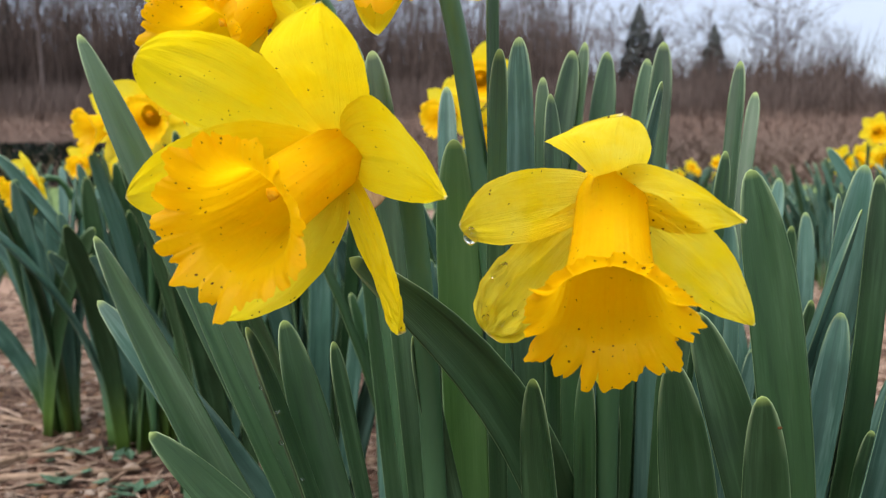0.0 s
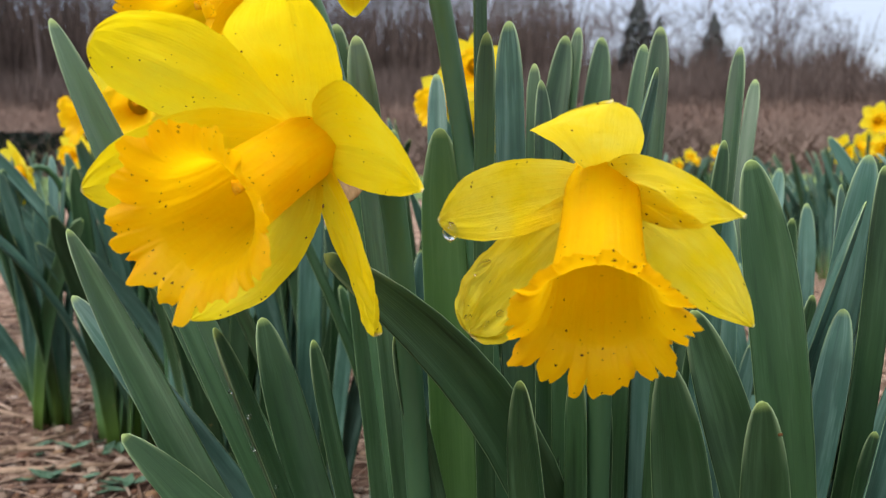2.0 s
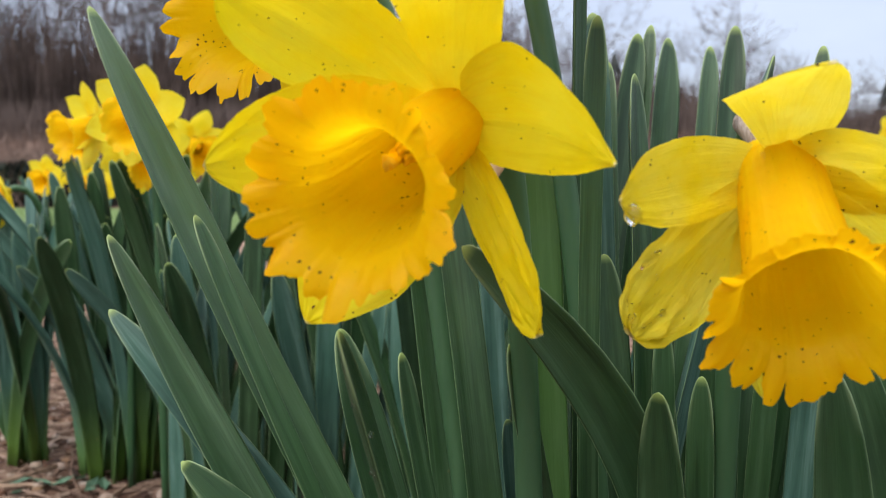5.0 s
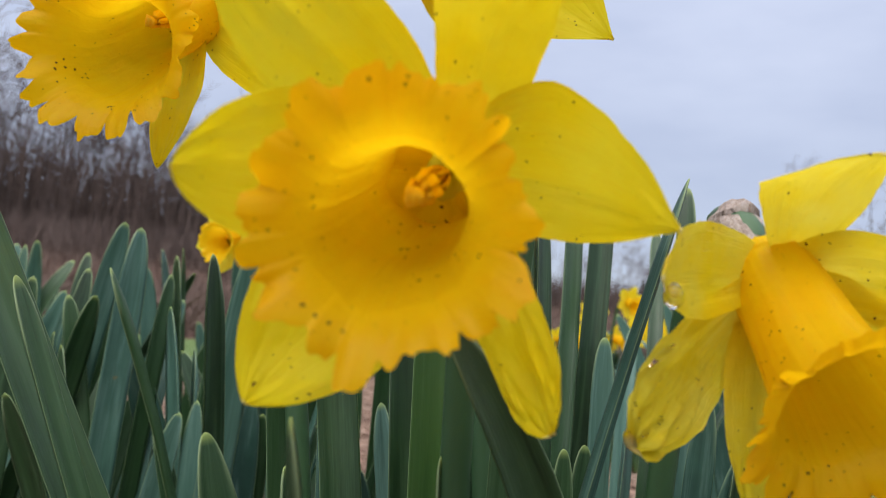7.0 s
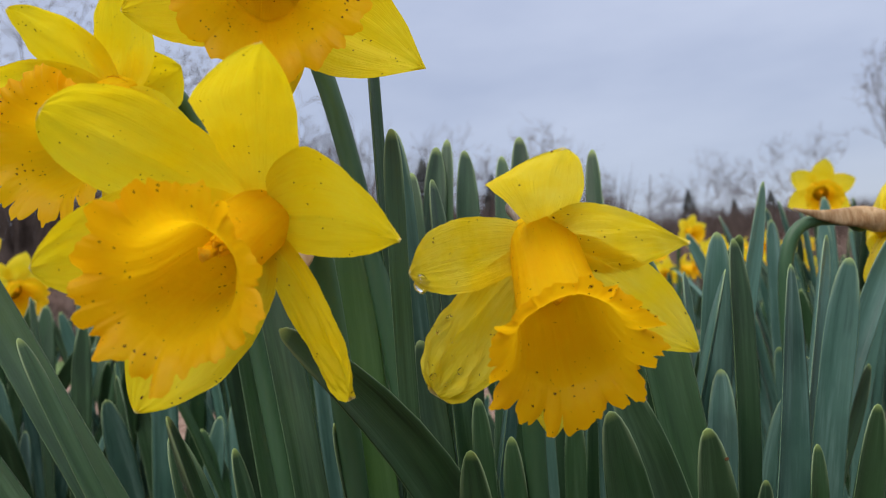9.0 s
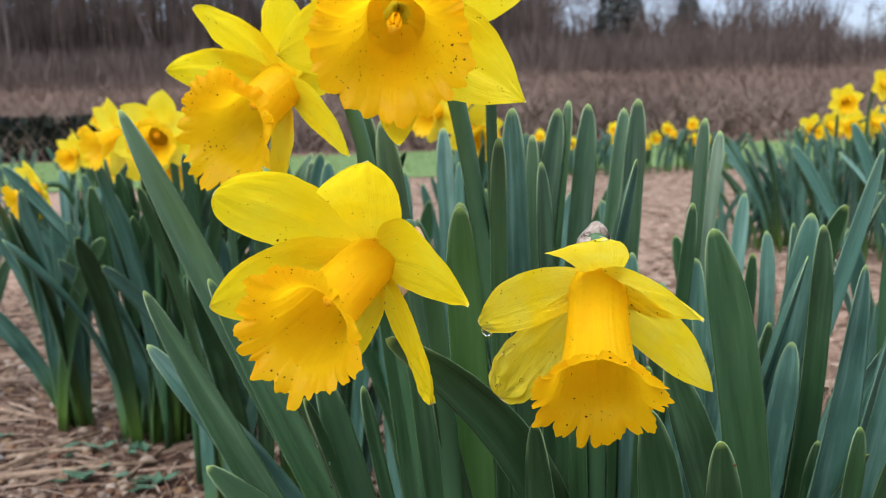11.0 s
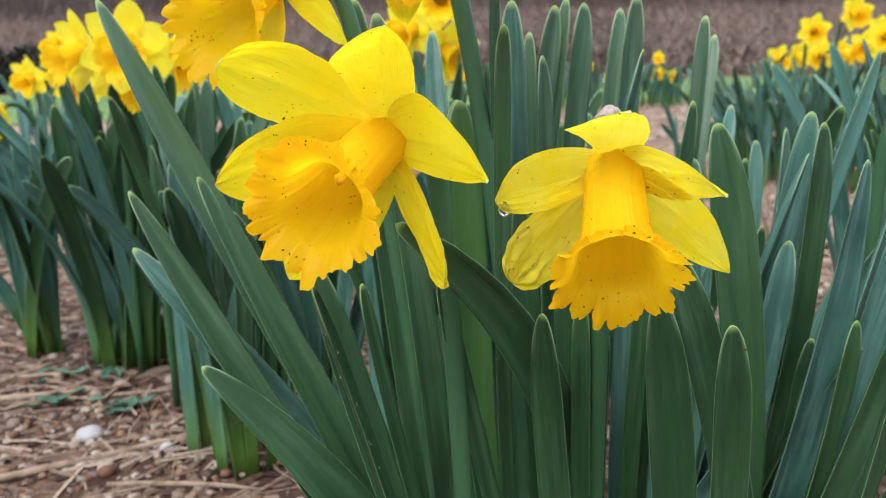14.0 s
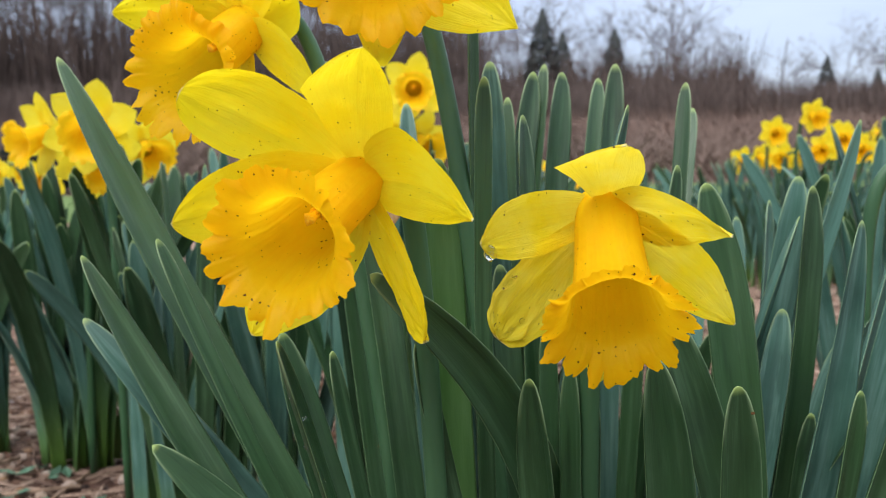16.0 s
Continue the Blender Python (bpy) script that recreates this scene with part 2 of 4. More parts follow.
bracken = plain_material("dead_bracken", (0.088, 0.066, 0.055), (0.200, 0.147, 0.116), 0.35, 0.95, 0.1, 0.9, 0.1, fine=9.0)
# conifer tone greyed and lifted: far haze put into the colour
conifer_haze_green = plain_material("conifer_haze_green", (0.050, 0.058, 0.055), (0.085, 0.094, 0.088), 0.5, 0.9, 0.1, 0.3)
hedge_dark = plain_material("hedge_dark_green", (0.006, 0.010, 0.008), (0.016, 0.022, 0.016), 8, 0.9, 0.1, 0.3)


def mixed_material(name, tones, rough=0.8, scale=300):
    """Loose litter: every piece takes one of several tones, with a fine grain over it."""
    m = Mat(name, rough, 0.25)
    pick = m.n.new("ShaderNodeNewGeometry").outputs["Random Per Island"]
    c = m.ramp(pick, *[(k / (len(tones) - 1), t) for k, t in enumerate(tones)])
    grain = m.noise(m.coord(), scale, 4)
    m.color(m.mix(m.ramp(grain, (0.3, (0.55, 0.55, 0.55)), (0.7, (0, 0, 0))), c, (0.05, 0.03, 0.02)))
    m.bump(grain, 0.5, 0.0008)
    return m.m


mixed_gravel = mixed_material("mixed_gravel", ((0.05, 0.032, 0.024), (0.16, 0.07, 0.035), (0.25, 0.15, 0.075), (0.20, 0.155, 0.12), (0.36, 0.28, 0.20), (0.42, 0.36, 0.30)), 0.6)
mixed_bark = mixed_material("mixed_bark", ((0.022, 0.014, 0.011), (0.055, 0.030, 0.021), (0.105, 0.058, 0.038), (0.15, 0.095, 0.066), (0.24, 0.17, 0.12)), 0.85)
mixed_straw = mixed_material("mixed_straw", ((0.11, 0.068, 0.046), (0.21, 0.135, 0.092), (0.33, 0.23, 0.165), (0.46, 0.35, 0.26), (0.27, 0.185, 0.13)), 0.75)

water = Mat("rain_water", 0.0, 0.5)
water.bsdf.inputs["Transmission Weight"].default_value, water.bsdf.inputs["IOR"].default_value = 1.0, 1.33
water = water.color((1.0, 1.0, 1.0)).m


# ---- mesh helpers ----
def V(*a):
    return Vector(a)


def sheet(name, rows, closed=False, cap=False, along=None):
    """A smooth mesh through rows of points; closed: each row is a ring; cap: ends closed by a fan. UV: x along the rows' order, y across."""
    ni, nj = len(rows), len(rows[0])
    verts = [tuple(p) for r in rows for p in r]
    faces, uvs = [], []
    jn = nj if closed else nj - 1
    for i in range(ni - 1):
        for j in range(jn):
            k = (j + 1) % nj
            faces.append((i * nj + j, i * nj + k, (i + 1) * nj + k, (i + 1) * nj + j))
            u0, u1, v0, v1 = (along[i], along[i + 1], j / jn, (j + 1) / jn) if along else (i / (ni - 1), (i + 1) / (ni - 1), j / jn, (j + 1) / jn)
            uvs += [u0, v0, u0, v1, u1, v1, u1, v0]
    if cap:
        faces += [tuple(reversed(range(nj))), tuple(range((ni - 1) * nj, ni * nj))]
        uvs += [0, 0.5] * nj + [1, 0.5] * nj
    me = bpy.data.meshes.new(name)
    me.from_pydata(verts, [], faces)
    me.uv_layers.new(name="UVMap").data.foreach_set("uv", uvs)
    me.shade_smooth()
    return me


def merged(name, pieces):
    """One mesh out of (verts, faces) pieces."""
    verts, faces = [], []
    for vs, fs in pieces:
        n = len(verts)
        verts += [tuple(v) for v in vs]
        faces += [tuple(i + n for i in f) for f in fs]
    me = bpy.data.meshes.new(name)
    me.from_pydata(verts, [], faces)
    return me


def part(name, me, material, parent, label=""):
    ob = new(name, me)
    if not me.materials:
        me.materials.append(material)
    if parent is not None:
        ob.parent = parent
    return tagged(ob, label)


def thing(name, label, category, group="", at=(0, 0, 0)):
    ob = new(name)
    ob.location = at
    ob.empty_display_size = 0.02
    return tagged(ob, label, category, group)


def bez(p, u):
    """A point on a Bezier curve of any degree."""
    p = list(p)
    while len(p) > 1:
        p = [a.lerp(b, u) for a, b in zip(p, p[1:])]
    return p[0]


def rings(path, radii, sides, up=None, flat=1.0, wave=0.0):
    """Rings of points along a path."""
    out = []
    for i, (c, r) in enumerate(zip(path, radii)):
        t = (path[min(i + 1, len(path) - 1)] - path[max(i - 1, 0)]).normalized()
        a = t.cross(up or (V(0, 1, 0) if abs(t.y) < 0.8 else V(1, 0, 0))).normalized()
        b = t.cross(a)
        out.append([c + (a * math.cos(q) + b * math.sin(q) * flat) * r * (1 + wave * math.sin(3 * q + i)) for q in (2 * math.pi * k / sides for k in range(sides))])
    return out


# ---- daffodil parts ----
def leaf_mesh(tip, low, base, width, facing=None, twist=0.0, steps=12, sides=14, thick=0.0030, ground=0.0, point=1.0):
    """A fleshy strap leaf, channelled across, with a rounded tip, from the ground at base, through low, to its tip."""
    T, L, B = Vector(tip), Vector(low), V(base[0], base[1], ground - 0.01)
    d1, d2 = (L - B).length, (T - L).length
    u = d1 / (d1 + d2)
    C = (L - B * (1 - u) ** 2 - T * u * u) / (2 * u * (1 - u))
    n0 = V(math.cos(facing), math.sin(facing), 0)
    length = d1 + d2
    tip_len = min(2.9 * width * point, 0.45 * length)
    ends = steps // 2 + 3
    us = [(1 - tip_len / length) * k / steps for k in range(steps + 1)] + [1 - tip_len / length * (1 - math.sin(k / ends * math.pi / 2)) for k in range(1, ends + 1)]
    rows = []
    for s in us:
        p = bez((B, C, T), min(s, 1.0))
        t = ((C - B) * (1 - s) + (T - C) * s).normalized()
        q = Matrix.Rotation(twist * (s - 0.5), 3, t) @ n0
        a = t.cross(q)
        a = a.normalized() if a.length > 1e-5 else V(1, 0, 0)
        n = a.cross(t)
        left = max(0.0, (1 - s) * length)
        round_off = math.sqrt(max(0.0, 1 - max(0.0, 1 - left / tip_len) ** (2.3 - 0.75 * (point - 1))))
        w = 0.5 * width * (0.62 + 0.38 * min(1, s * 2.2)) * (0.03 + 0.97 * round_off)
        th = thick * (1.25 - 0.55 * s) * (0.15 + 0.85 * round_off)
        ring = []
        for k in range(sides):
            x, y = math.cos(2 * math.pi * k / sides), math.sin(2 * math.pi * k / sides)
            ring.append(p + a * w * x + n * (0.46 * w * (x * x - 0.5) * round_off + y * th * 0.5))
        rows.append(ring)
    return sheet("leaf", rows, True, True, us)


def leaf(clump, tip, low, base, width, material=None, facing=None, twist=None, point=1.0):
    """One leaf of a clump; it faces outwards unless told."""
    if facing is None:
        facing = -90 + random.uniform(-42, 42)
    if twist is None:
        twist = random.uniform(-0.7, 0.7)
    me = leaf_mesh(tip, low, base, width, radians(facing), twist, point=point)
    # front and low leaves take the darker green, shade inside the clump included
    tone = material or (leaf_green if base[1] < 0.335 and random.random() < 0.65 else random.choice((leaf_green, leaf_blue)))
    if material is None and tip[2] < 0.29 and (tip[0] < -0.03 or base[1] < 0.345):
        tone = leaf_green
    return part("leaf", me, tone, clump)


def petal_mesh(O, axis, tip, width, back=0.12, cup=0.25, twist=0.0, wave=0.08, blunt=0.95, edge=None, turn=0.0, crease=0.5, corner=False, steps=36, across=32, seed=0):
    """A petal from the throat O to its tip. back: how far its middle bows away from the trumpet's mouth; cup: hollow across; edge: a place that one side passes through; turn: how far it turns about its length;
    corner: that side comes to a corner there."""
    tip = Vector(tip)
    chord = tip - O
    length = chord.length
    c = chord.normalized()
    side = axis.cross(c).normalized()
    side = Matrix.Rotation(twist, 3, c) @ side
    start = O + c * 0.005

    def outline(s):
        peak = 0.55 / (0.55 + blunt)
        return (s + 0.06) ** 0.55 * max(0.0, 1 - s) ** blunt / ((peak + 0.06) ** 0.55 * (1 - peak) ** blunt)

    wr = wl = 0.5 * width
    if edge is not None:
        e = Vector(edge) - O
        f = min(0.85, max(0.2, e.dot(c) / length))
        side = (e - c * e.dot(c)).normalized()
        wr = (e - c * e.dot(c)).length / (1.0 if corner else outline(f))

    def bent(s):
        return (s / f) ** 0.7 if s < f else ((1 - s) / (1 - f)) ** 0.72

    n = c.cross(side).normalized()
    if n.dot(axis) < 0:
        n = -n
    P1 = start.lerp(tip, 0.45) - n * back * length
    P2 = start.lerp(tip, 0.80) - n * back * 0.55 * length
    rows = []
    for i in range(steps + 1):
        s = 1 - (1 - i / steps) ** 1.25
        p = bez((start, P1, P2, tip), s)
        o = outline(s)
        oc = bent(s) if corner else o
        row = []
        for j in range(across + 1):
            x = -1 + 2 * j / across
            rag = 1 + 0.05 * noise.noise(V(s * 6, math.copysign(1, x) * 3, seed * 2.7)) + 0.02 * noise.noise(V(s * 25, math.copysign(1, x) * 3, seed * 2.7))
            w = (wr * oc if x > 0 else wl * o) * rag + 0.0003
            z = cup * w * (x * x - 0.3) * (0.3 + 0.7 * s)
            z += wave * w * math.sin(7 * s + 2.6 * x + seed * 1.7) * abs(x) * s
            z += wave * 0.55 * width * noise.noise(V(s * 3.0, x * 2.0, seed * 5.3)) + wave * 0.16 * width * noise.noise(V(s * 5.0, x * 6.0, seed * 5.3))
            z -= 0.06 * w * math.exp(-(x * 5) ** 2)
            z += crease * s * (0.0011 * noise.noise(V(s * 5, x * 5, seed * 7.7)) + 0.0006 * noise.noise(V(s * 12, x * 11, seed * 7.7)))
            row.append(p + Matrix.Rotation(turn * s * s, 3, c) @ (side * (w * x) + n * z))
        rows.append(row)
    return sheet("petal", rows)


def trumpet_mesh(O, R, radius, tube=0.0098, lobes=20, ruffle=0.0010, tooth=0.0034, face=None, lean=0.0, lean_to=180.0, bell=0.0095, roll=0.35, early=0.28, seed=0, rings_n=44, seg=240):
    """The frilled trumpet from the throat O to the middle of its mouth R: a tube, then a bell that rolls outwards into a toothed frill.
    face: the mouth's own heading, where it differs from the tube's; lean: how much wider the frill is towards the angle lean_to (0: up, 180: down)."""
    a = (R - O).normalized()
    nm = Vector(face).normalized() if face is not None else a
    L = (R - O).length
    end = R - nm * bell
    bend = (O + a * L * 0.45, end - nm * L * 0.25)
    split = 0.52
    rows = []
    for i in range(rings_n + 1):
        s = i / rings_n
        g = max(0.0, (s - split) / (1 - split))
        k = min(1.0, s / split)
        c = bez((O, *bend, end), k)
        ax = a.lerp(nm, k * k).normalized()
        up = (V(0, 0, 1) - ax * ax.z).normalized()
        right = ax.cross(up)
        wall = tube * (0.90 + 0.16 * k + 0.16 * k ** 3)
        row = []
        for j in range(seg):
            q = 2 * math.pi * j / seg
            toward = math.cos(q - radians(lean_to))
            wob = noise.noise(V(math.cos(q) * 1.7, math.sin(q) * 1.7, seed * 3.1))
            fine = noise.noise(V(math.cos(q) * 6, math.sin(q) * 6, seed * 3.1 + 9))
            tiny = noise.noise(V(math.cos(q) * 17, math.sin(q) * 17, seed * 3.1 + 4))
            phase = lobes * q + 5.0 * wob + 2.2 * fine
            lobe = abs(math.cos(phase / 2)) ** 0.5
            small = abs(math.cos(1.31 * phase + 2 * wob)) ** 0.6
            big = abs(math.cos(3 * q + 1.6 * wob + seed)) ** 0.7
            out = radius * (1 + lean * toward + 0.06 * wob + 0.03 * (big - 0.6))
            bowl = min(1.0, max(0.0, 0.60 + 0.75 * toward))
            h = max(0.0, (s - early) / (1 - early))
            flare = bowl * (0.68 * h + 0.32 * h * h) + (1 - bowl) * (0.60 * g + 0.40 * g ** 1.7)
            r = wall * (1 + 0.018 * math.sin(6 * q + seed) + 0.008 * k * math.cos(phase)) + (out - wall) * flare
            x = bell * (1 - (1 - g) ** (2.0 - 0.6 * bowl)) * (1 - (1 - bowl) * roll * g * g * (0.4 + 0.6 * big))
            edge = g ** 1.6
            r += ruffle * edge * (0.9 * wob + 0.7 * fine)
            x += ruffle * edge * (0.9 * math.sin(0.5 * phase + 2.0 * wob) + 1.2 * fine + 0.4 * tiny)
            x += 0.0017 * h * (lobe - 0.6) + 0.0003 * g * (small - 0.6)
            t = max(0.0, (g - 0.45) / 0.55) ** 1.5
            depth = tooth * (0.30 + 0.70 * bowl) * min(1.25, max(0.35, 0.85 + 0.8 * wob + 0.6 * fine))
            r += t * (depth * (0.9 * lobe + 0.2 * small - 0.66) + 0.16 * tooth * tiny)
            x += t * depth * 0.25 * (lobe - 0.62)
            row.append(c + ax * x + (up * math.cos(q) + right * math.sin(q)) * r)
        rows.append(row)
    return sheet("trumpet", rows, True)


def stamen_mesh(O, a, out, length, size):
    """A thread with a swollen anther at its end."""
    path = [O + out * 0.2 + a * (length * k / 6) + out * (0.55 * math.sin(k / 6 * 2.4)) for k in range(7)]
    radii = [0.0006] * 5 + [size, size * 0.9]
    path += [path[-1] + a * size * 2.2, path[-1] + a * size * 3.0]
    radii += [size * 0.8, size * 0.15]
    return sheet("stamen", rings(path, radii, 7, None, 0.75, 0.12), True, True)


def flower_body(plant, O, R, radius, stem_path, petals, seed=0, tube=0.0098, lobes=20, lean=0.0, lean_to=180.0, ruffle=0.0010, tooth=0.0034,
                yellow=None, gold=None, spathe=None, reach=0.5, face=None, bell=0.0095, roll=0.35, early=0.28):
    """Trumpet, petals, stamens, pistil, neck, ovary, stem and spathe of one flower."""
    a = (R - O).normalized()
    for k, p in enumerate(petals):
        part("petal", petal_mesh(O - a * 0.0006 * (k % 2), a, seed=seed + k, **p), yellow or petal_yellow, plant)
    trumpet = part("trumpet", trumpet_mesh(O - a * 0.002, R, radius, tube, lobes, ruffle, tooth, face, lean, lean_to, bell, roll, early, seed), gold or trumpet_gold, plant, "golden frilled trumpet")
    up = (V(0, 0, 1) - a * a.z).normalized()
    right = a.cross(up)
    L = (R - O).length * reach
    for k in range(6):
        q = k * math.pi / 3 + 0.3
        part("stamen", stamen_mesh(O, a, (up * math.cos(q) + right * math.sin(q)) * 0.0032, L * (0.78 + 0.05 * (k % 3)), 0.0011), pollen, trumpet)
    path = [O + a * (L * 1.05 * k / 5) for k in range(6)] + [O + a * (L * 1.09), O + a * (L * 1.12)]
    part("pistil", sheet("pistil", rings(path, [0.0007] * 4 + [0.0008, 0.0015, 0.0018, 0.0006], 9, None, 1, 0.25), True, True), pollen, trumpet)
    N = O - a * 0.012
    neck = [O + a * 0.001, O - a * 0.003, O - a * 0.006, O - a * 0.010, N]
    part("neck", sheet("neck", rings(neck, [tube * 0.95, tube * 0.62, tube * 0.42, 0.0034, 0.0003], 14), True), throat_yellow, plant)
    ov = [N + a * 0.001, N - a * 0.0025, N - a * 0.006, N - a * 0.009, N - a * 0.0105]
    part("ovary", sheet("ovary", rings(ov, [0.0032, 0.0046, 0.0048, 0.0034, 0.0024], 12), True), stem_green, plant)
    pts = [N - a * 0.010, N - a * 0.018] + [Vector(p) for p in stem_path]
    sm = [bez(pts, k / 26) for k in range(27)]
    part("stem", sheet("stem", rings(sm, [0.0024 + 0.0016 * min(1, k / 9) for k in range(27)], 12, None, 0.78), True, True), stem_green, plant)
    j = sm[3]
    d = spathe[1] if spathe else V(0.004, 0.004, 0.006)
    sp = [j, j.lerp(N, 0.5) + d * 0.5, N - a * 0.004 + d, N + a * 0.006 + d * 1.4, N + a * 0.016 + d * 1.2]
    if spathe and len(spathe) > 2:
        sp = [N + a * 0.012 + d, N + a * 0.004 + d * 1.3, N - a * 0.010 + d, N - a * 0.022, N - a * spathe[2] + d]
    part("spathe", sheet("spathe", rings([bez(sp, k / 10) for k in range(11)], [0.0032, 0.005, 0.0062, 0.0064, 0.006, 0.0054, 0.0046, 0.0036, 0.0026, 0.0014, 0.0004], 20, None, 0.9 if spathe and spathe[0] is spathe_pale else 0.5, 0.14), True, True),
         (spathe[0] if spathe else spathe_brown), plant, "dry papery spathe")
    return a


def P(tip, width, **k):
    return dict(tip=tip, width=width, **k)


# ---- the setting: ground, lawn, hedge, woods ----
def rise(x, y):
    """Height of the land: a flat bed, then a bank that climbs to the woods."""
    f = min(1.0, max(0.0, (y - 8.0) / 40.0))
    z = 2.5 * f * f * (3 - 2 * f)
    far = min(1.0, max(0.0, (math.hypot(x, y) - 3) / 6))
    return z + 0.004 * noise.noise(V(x * 9, y * 9, 0)) * (1 - far) + 0.25 * f * noise.noise(V(x * 0.2, y * 0.2, 3))


def grid_lines(near, far, n):
    return [math.copysign(near * ((far / near + 1) ** (abs(k) / n) - 1), k) for k in range(-n, n + 1)]


gx, gy = grid_lines(0.6, 900, 46), grid_lines(0.6, 900, 46)
ground_mesh = sheet("ground", [[V(x, y, rise(x, y)) for y in gy] for x in gx])
ground = tagged(part("ground", ground_mesh, soil, None), "bare brown garden soil rising to a wooded bank", "ground", kind="structure")
gm = Mat("ground_cover", 0.95, 0.15)
g_ob = gm.coord()
g_sep = gm.n.new("ShaderNodeSeparateXYZ")
gm.link(g_ob, g_sep.inputs[0])
g_n = gm.math("ADD", gm.math("MULTIPLY", gm.noise(g_ob, 16, 5), 0.55), gm.math("MULTIPLY", gm.noise(g_ob, 90, 4), 0.45))
g_soil = gm.ramp(g_n, (0.36, (0.028, 0.015, 0.010)), (0.52, (0.072, 0.040, 0.026)), (0.66, (0.15, 0.096, 0.065)))
g_straw = gm.ramp(g_n, (0.36, (0.12, 0.075, 0.052)), (0.6, (0.34, 0.235, 0.172)))
g_brk = gm.ramp(gm.noise(g_ob, 0.6, 7, 0.7), (0.35, (0.080, 0.047, 0.036)), (0.65, (0.20, 0.125, 0.09)))
g_y = gm.math("ADD", g_sep.outputs["Y"], gm.math("MULTIPLY", gm.noise(g_ob, 2.0, 3), 0.8))
g_c = gm.mix(gm.ramp(gm.math("MULTIPLY", g_y, 0.1), (0.13, (0, 0, 0)), (0.19, (1, 1, 1))), g_soil, g_straw)
g_c = gm.mix(gm.ramp(gm.math("MULTIPLY", g_y, 0.05), (0.39, (0, 0, 0)), (0.43, (1, 1, 1))), g_c, g_brk)
gm.color(g_c)
gm.bump(g_n, 0.9, 0.006)
ground_mesh.materials.clear()
ground_mesh.materials.append(gm.m)

lawn = tagged(part("lawn", sheet("lawn", [[V(x, y, rise(x, y) + 0.008) for y in (4.9 + 0.25 * math.sin(x * 0.9), 5.6, 6.4, 7.2, 8.1 + 0.2 * math.sin(x))] for x in [k * 0.5 for k in range(-28, 29)]]), grass_green, None),
              "strip of short green lawn behind the beds", "lawn", kind="structure")


def blades(name, n, place, height, width, material, label, category, lean=0.5):
    """Many thin upright or leaning slivers, joined."""
    pieces = []
    for _ in range(n):
        p, h = place(), height * random.uniform(0.5, 1.2)
        q = random.uniform(0, 6.28)
        d = V(math.cos(q), math.sin(q), 0)
        w = width * random.uniform(0.6, 1.3)
        top = p + V(random.gauss(0, lean) * h, random.gauss(0, lean) * h, h)
        mid = p.lerp(top, 0.5) + V(0, 0, h * 0.08)
        s = d * w
        pieces.append(([p - s, p + s, mid + s * 0.7, mid - s * 0.7, top], [(0, 1, 2, 3), (3, 2, 4)]))
    return tagged(part(name, merged(name, pieces), material, None), label, category, kind="stuff")


def lawn_spot():
    x, y = random.uniform(-6, 6), random.uniform(4.95, 7.9)
    return V(x, y, rise(x, y) + 0.004)


blades("lawn_grass", 9000, lawn_spot, 0.035, 0.002, grass_green, "short green mown grass blades", "grass", 0.4)

# low dark hedge
pieces = []
for k in range(5200):
    x, y = random.uniform(-9.5, -2.2), random.uniform(8.5, 9.4)
    z = rise(x, y) + 0.44 * random.random() ** 0.6
    c = V(x, y, z)
    a = V(random.gauss(0, 1), random.gauss(0, 1), random.gauss(0, 1)).normalized() * 0.045
    b = a.cross(V(random.gauss(0, 1), random.gauss(0, 1), random.gauss(0, 1))).normalized() * 0.028
    pieces.append(([c - a, c + b, c + a, c - b], [(0, 1, 2, 3)]))
for k in range(36):
    x = -9.5 + k * 0.2
    z = rise(x, 8.9)
    pieces.append(([V(x + i * 0.2, 8.6 + j * 0.7, z + h * (0.36 + 0.02 * math.sin(k))) for h in (0, 1) for j in (0, 1) for i in (0, 1)],
                   [(0, 1, 5, 4), (2, 3, 7, 6), (0, 2, 6, 4), (1, 3, 7, 5), (4, 5, 7, 6)]))
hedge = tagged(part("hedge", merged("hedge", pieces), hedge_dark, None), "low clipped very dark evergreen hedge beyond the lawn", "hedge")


# dead bracken and bare scrub on the bank
def bank_spot():
    y = 8.4 + 34 * random.random() ** 1.3
    x = random.uniform(-0.75, 1.0) * (y + 5) + 1
    return V(x, y, rise(x, y))


scrub = blades("bracken_scrub", 52000, bank_spot, 0.5, 0.011, bracken, "dead reddish-brown bracken and bare scrub on the bank", "scrub", 0.9)


def high_spot():
    y = random.uniform(30, 48)
    x = random.uniform(-0.8, 1.05) * y
    return V(x, y, rise(x, y))


thicket = blades("thicket", 24000, high_spot, 1.5, 0.020, twig_brown, "dense bare brown thicket at the wood's edge", "thicket", 0.28)


def wood_spot():
    q, d = radians(random.uniform(-42, 9)), random.uniform(46, 70)
    x, y = d * math.sin(q), d * math.cos(q)
    return V(x, y, rise(x, y))


blades("saplings", 11000, wood_spot, 7.2, 0.045, twig_brown, "dense slender bare saplings filling the wood", "saplings", 0.13)


def low_wood_spot():
    q, d = radians(random.uniform(7, 26)), random.uniform(55, 80)
    x, y = d * math.sin(q), d * math.cos(q)
    return V(x, y, rise(x, y))


blades("saplings", 5200, low_wood_spot, 4.6, 0.040, twig_brown, "low bare saplings at the wood's edge", "saplings", 0.2)


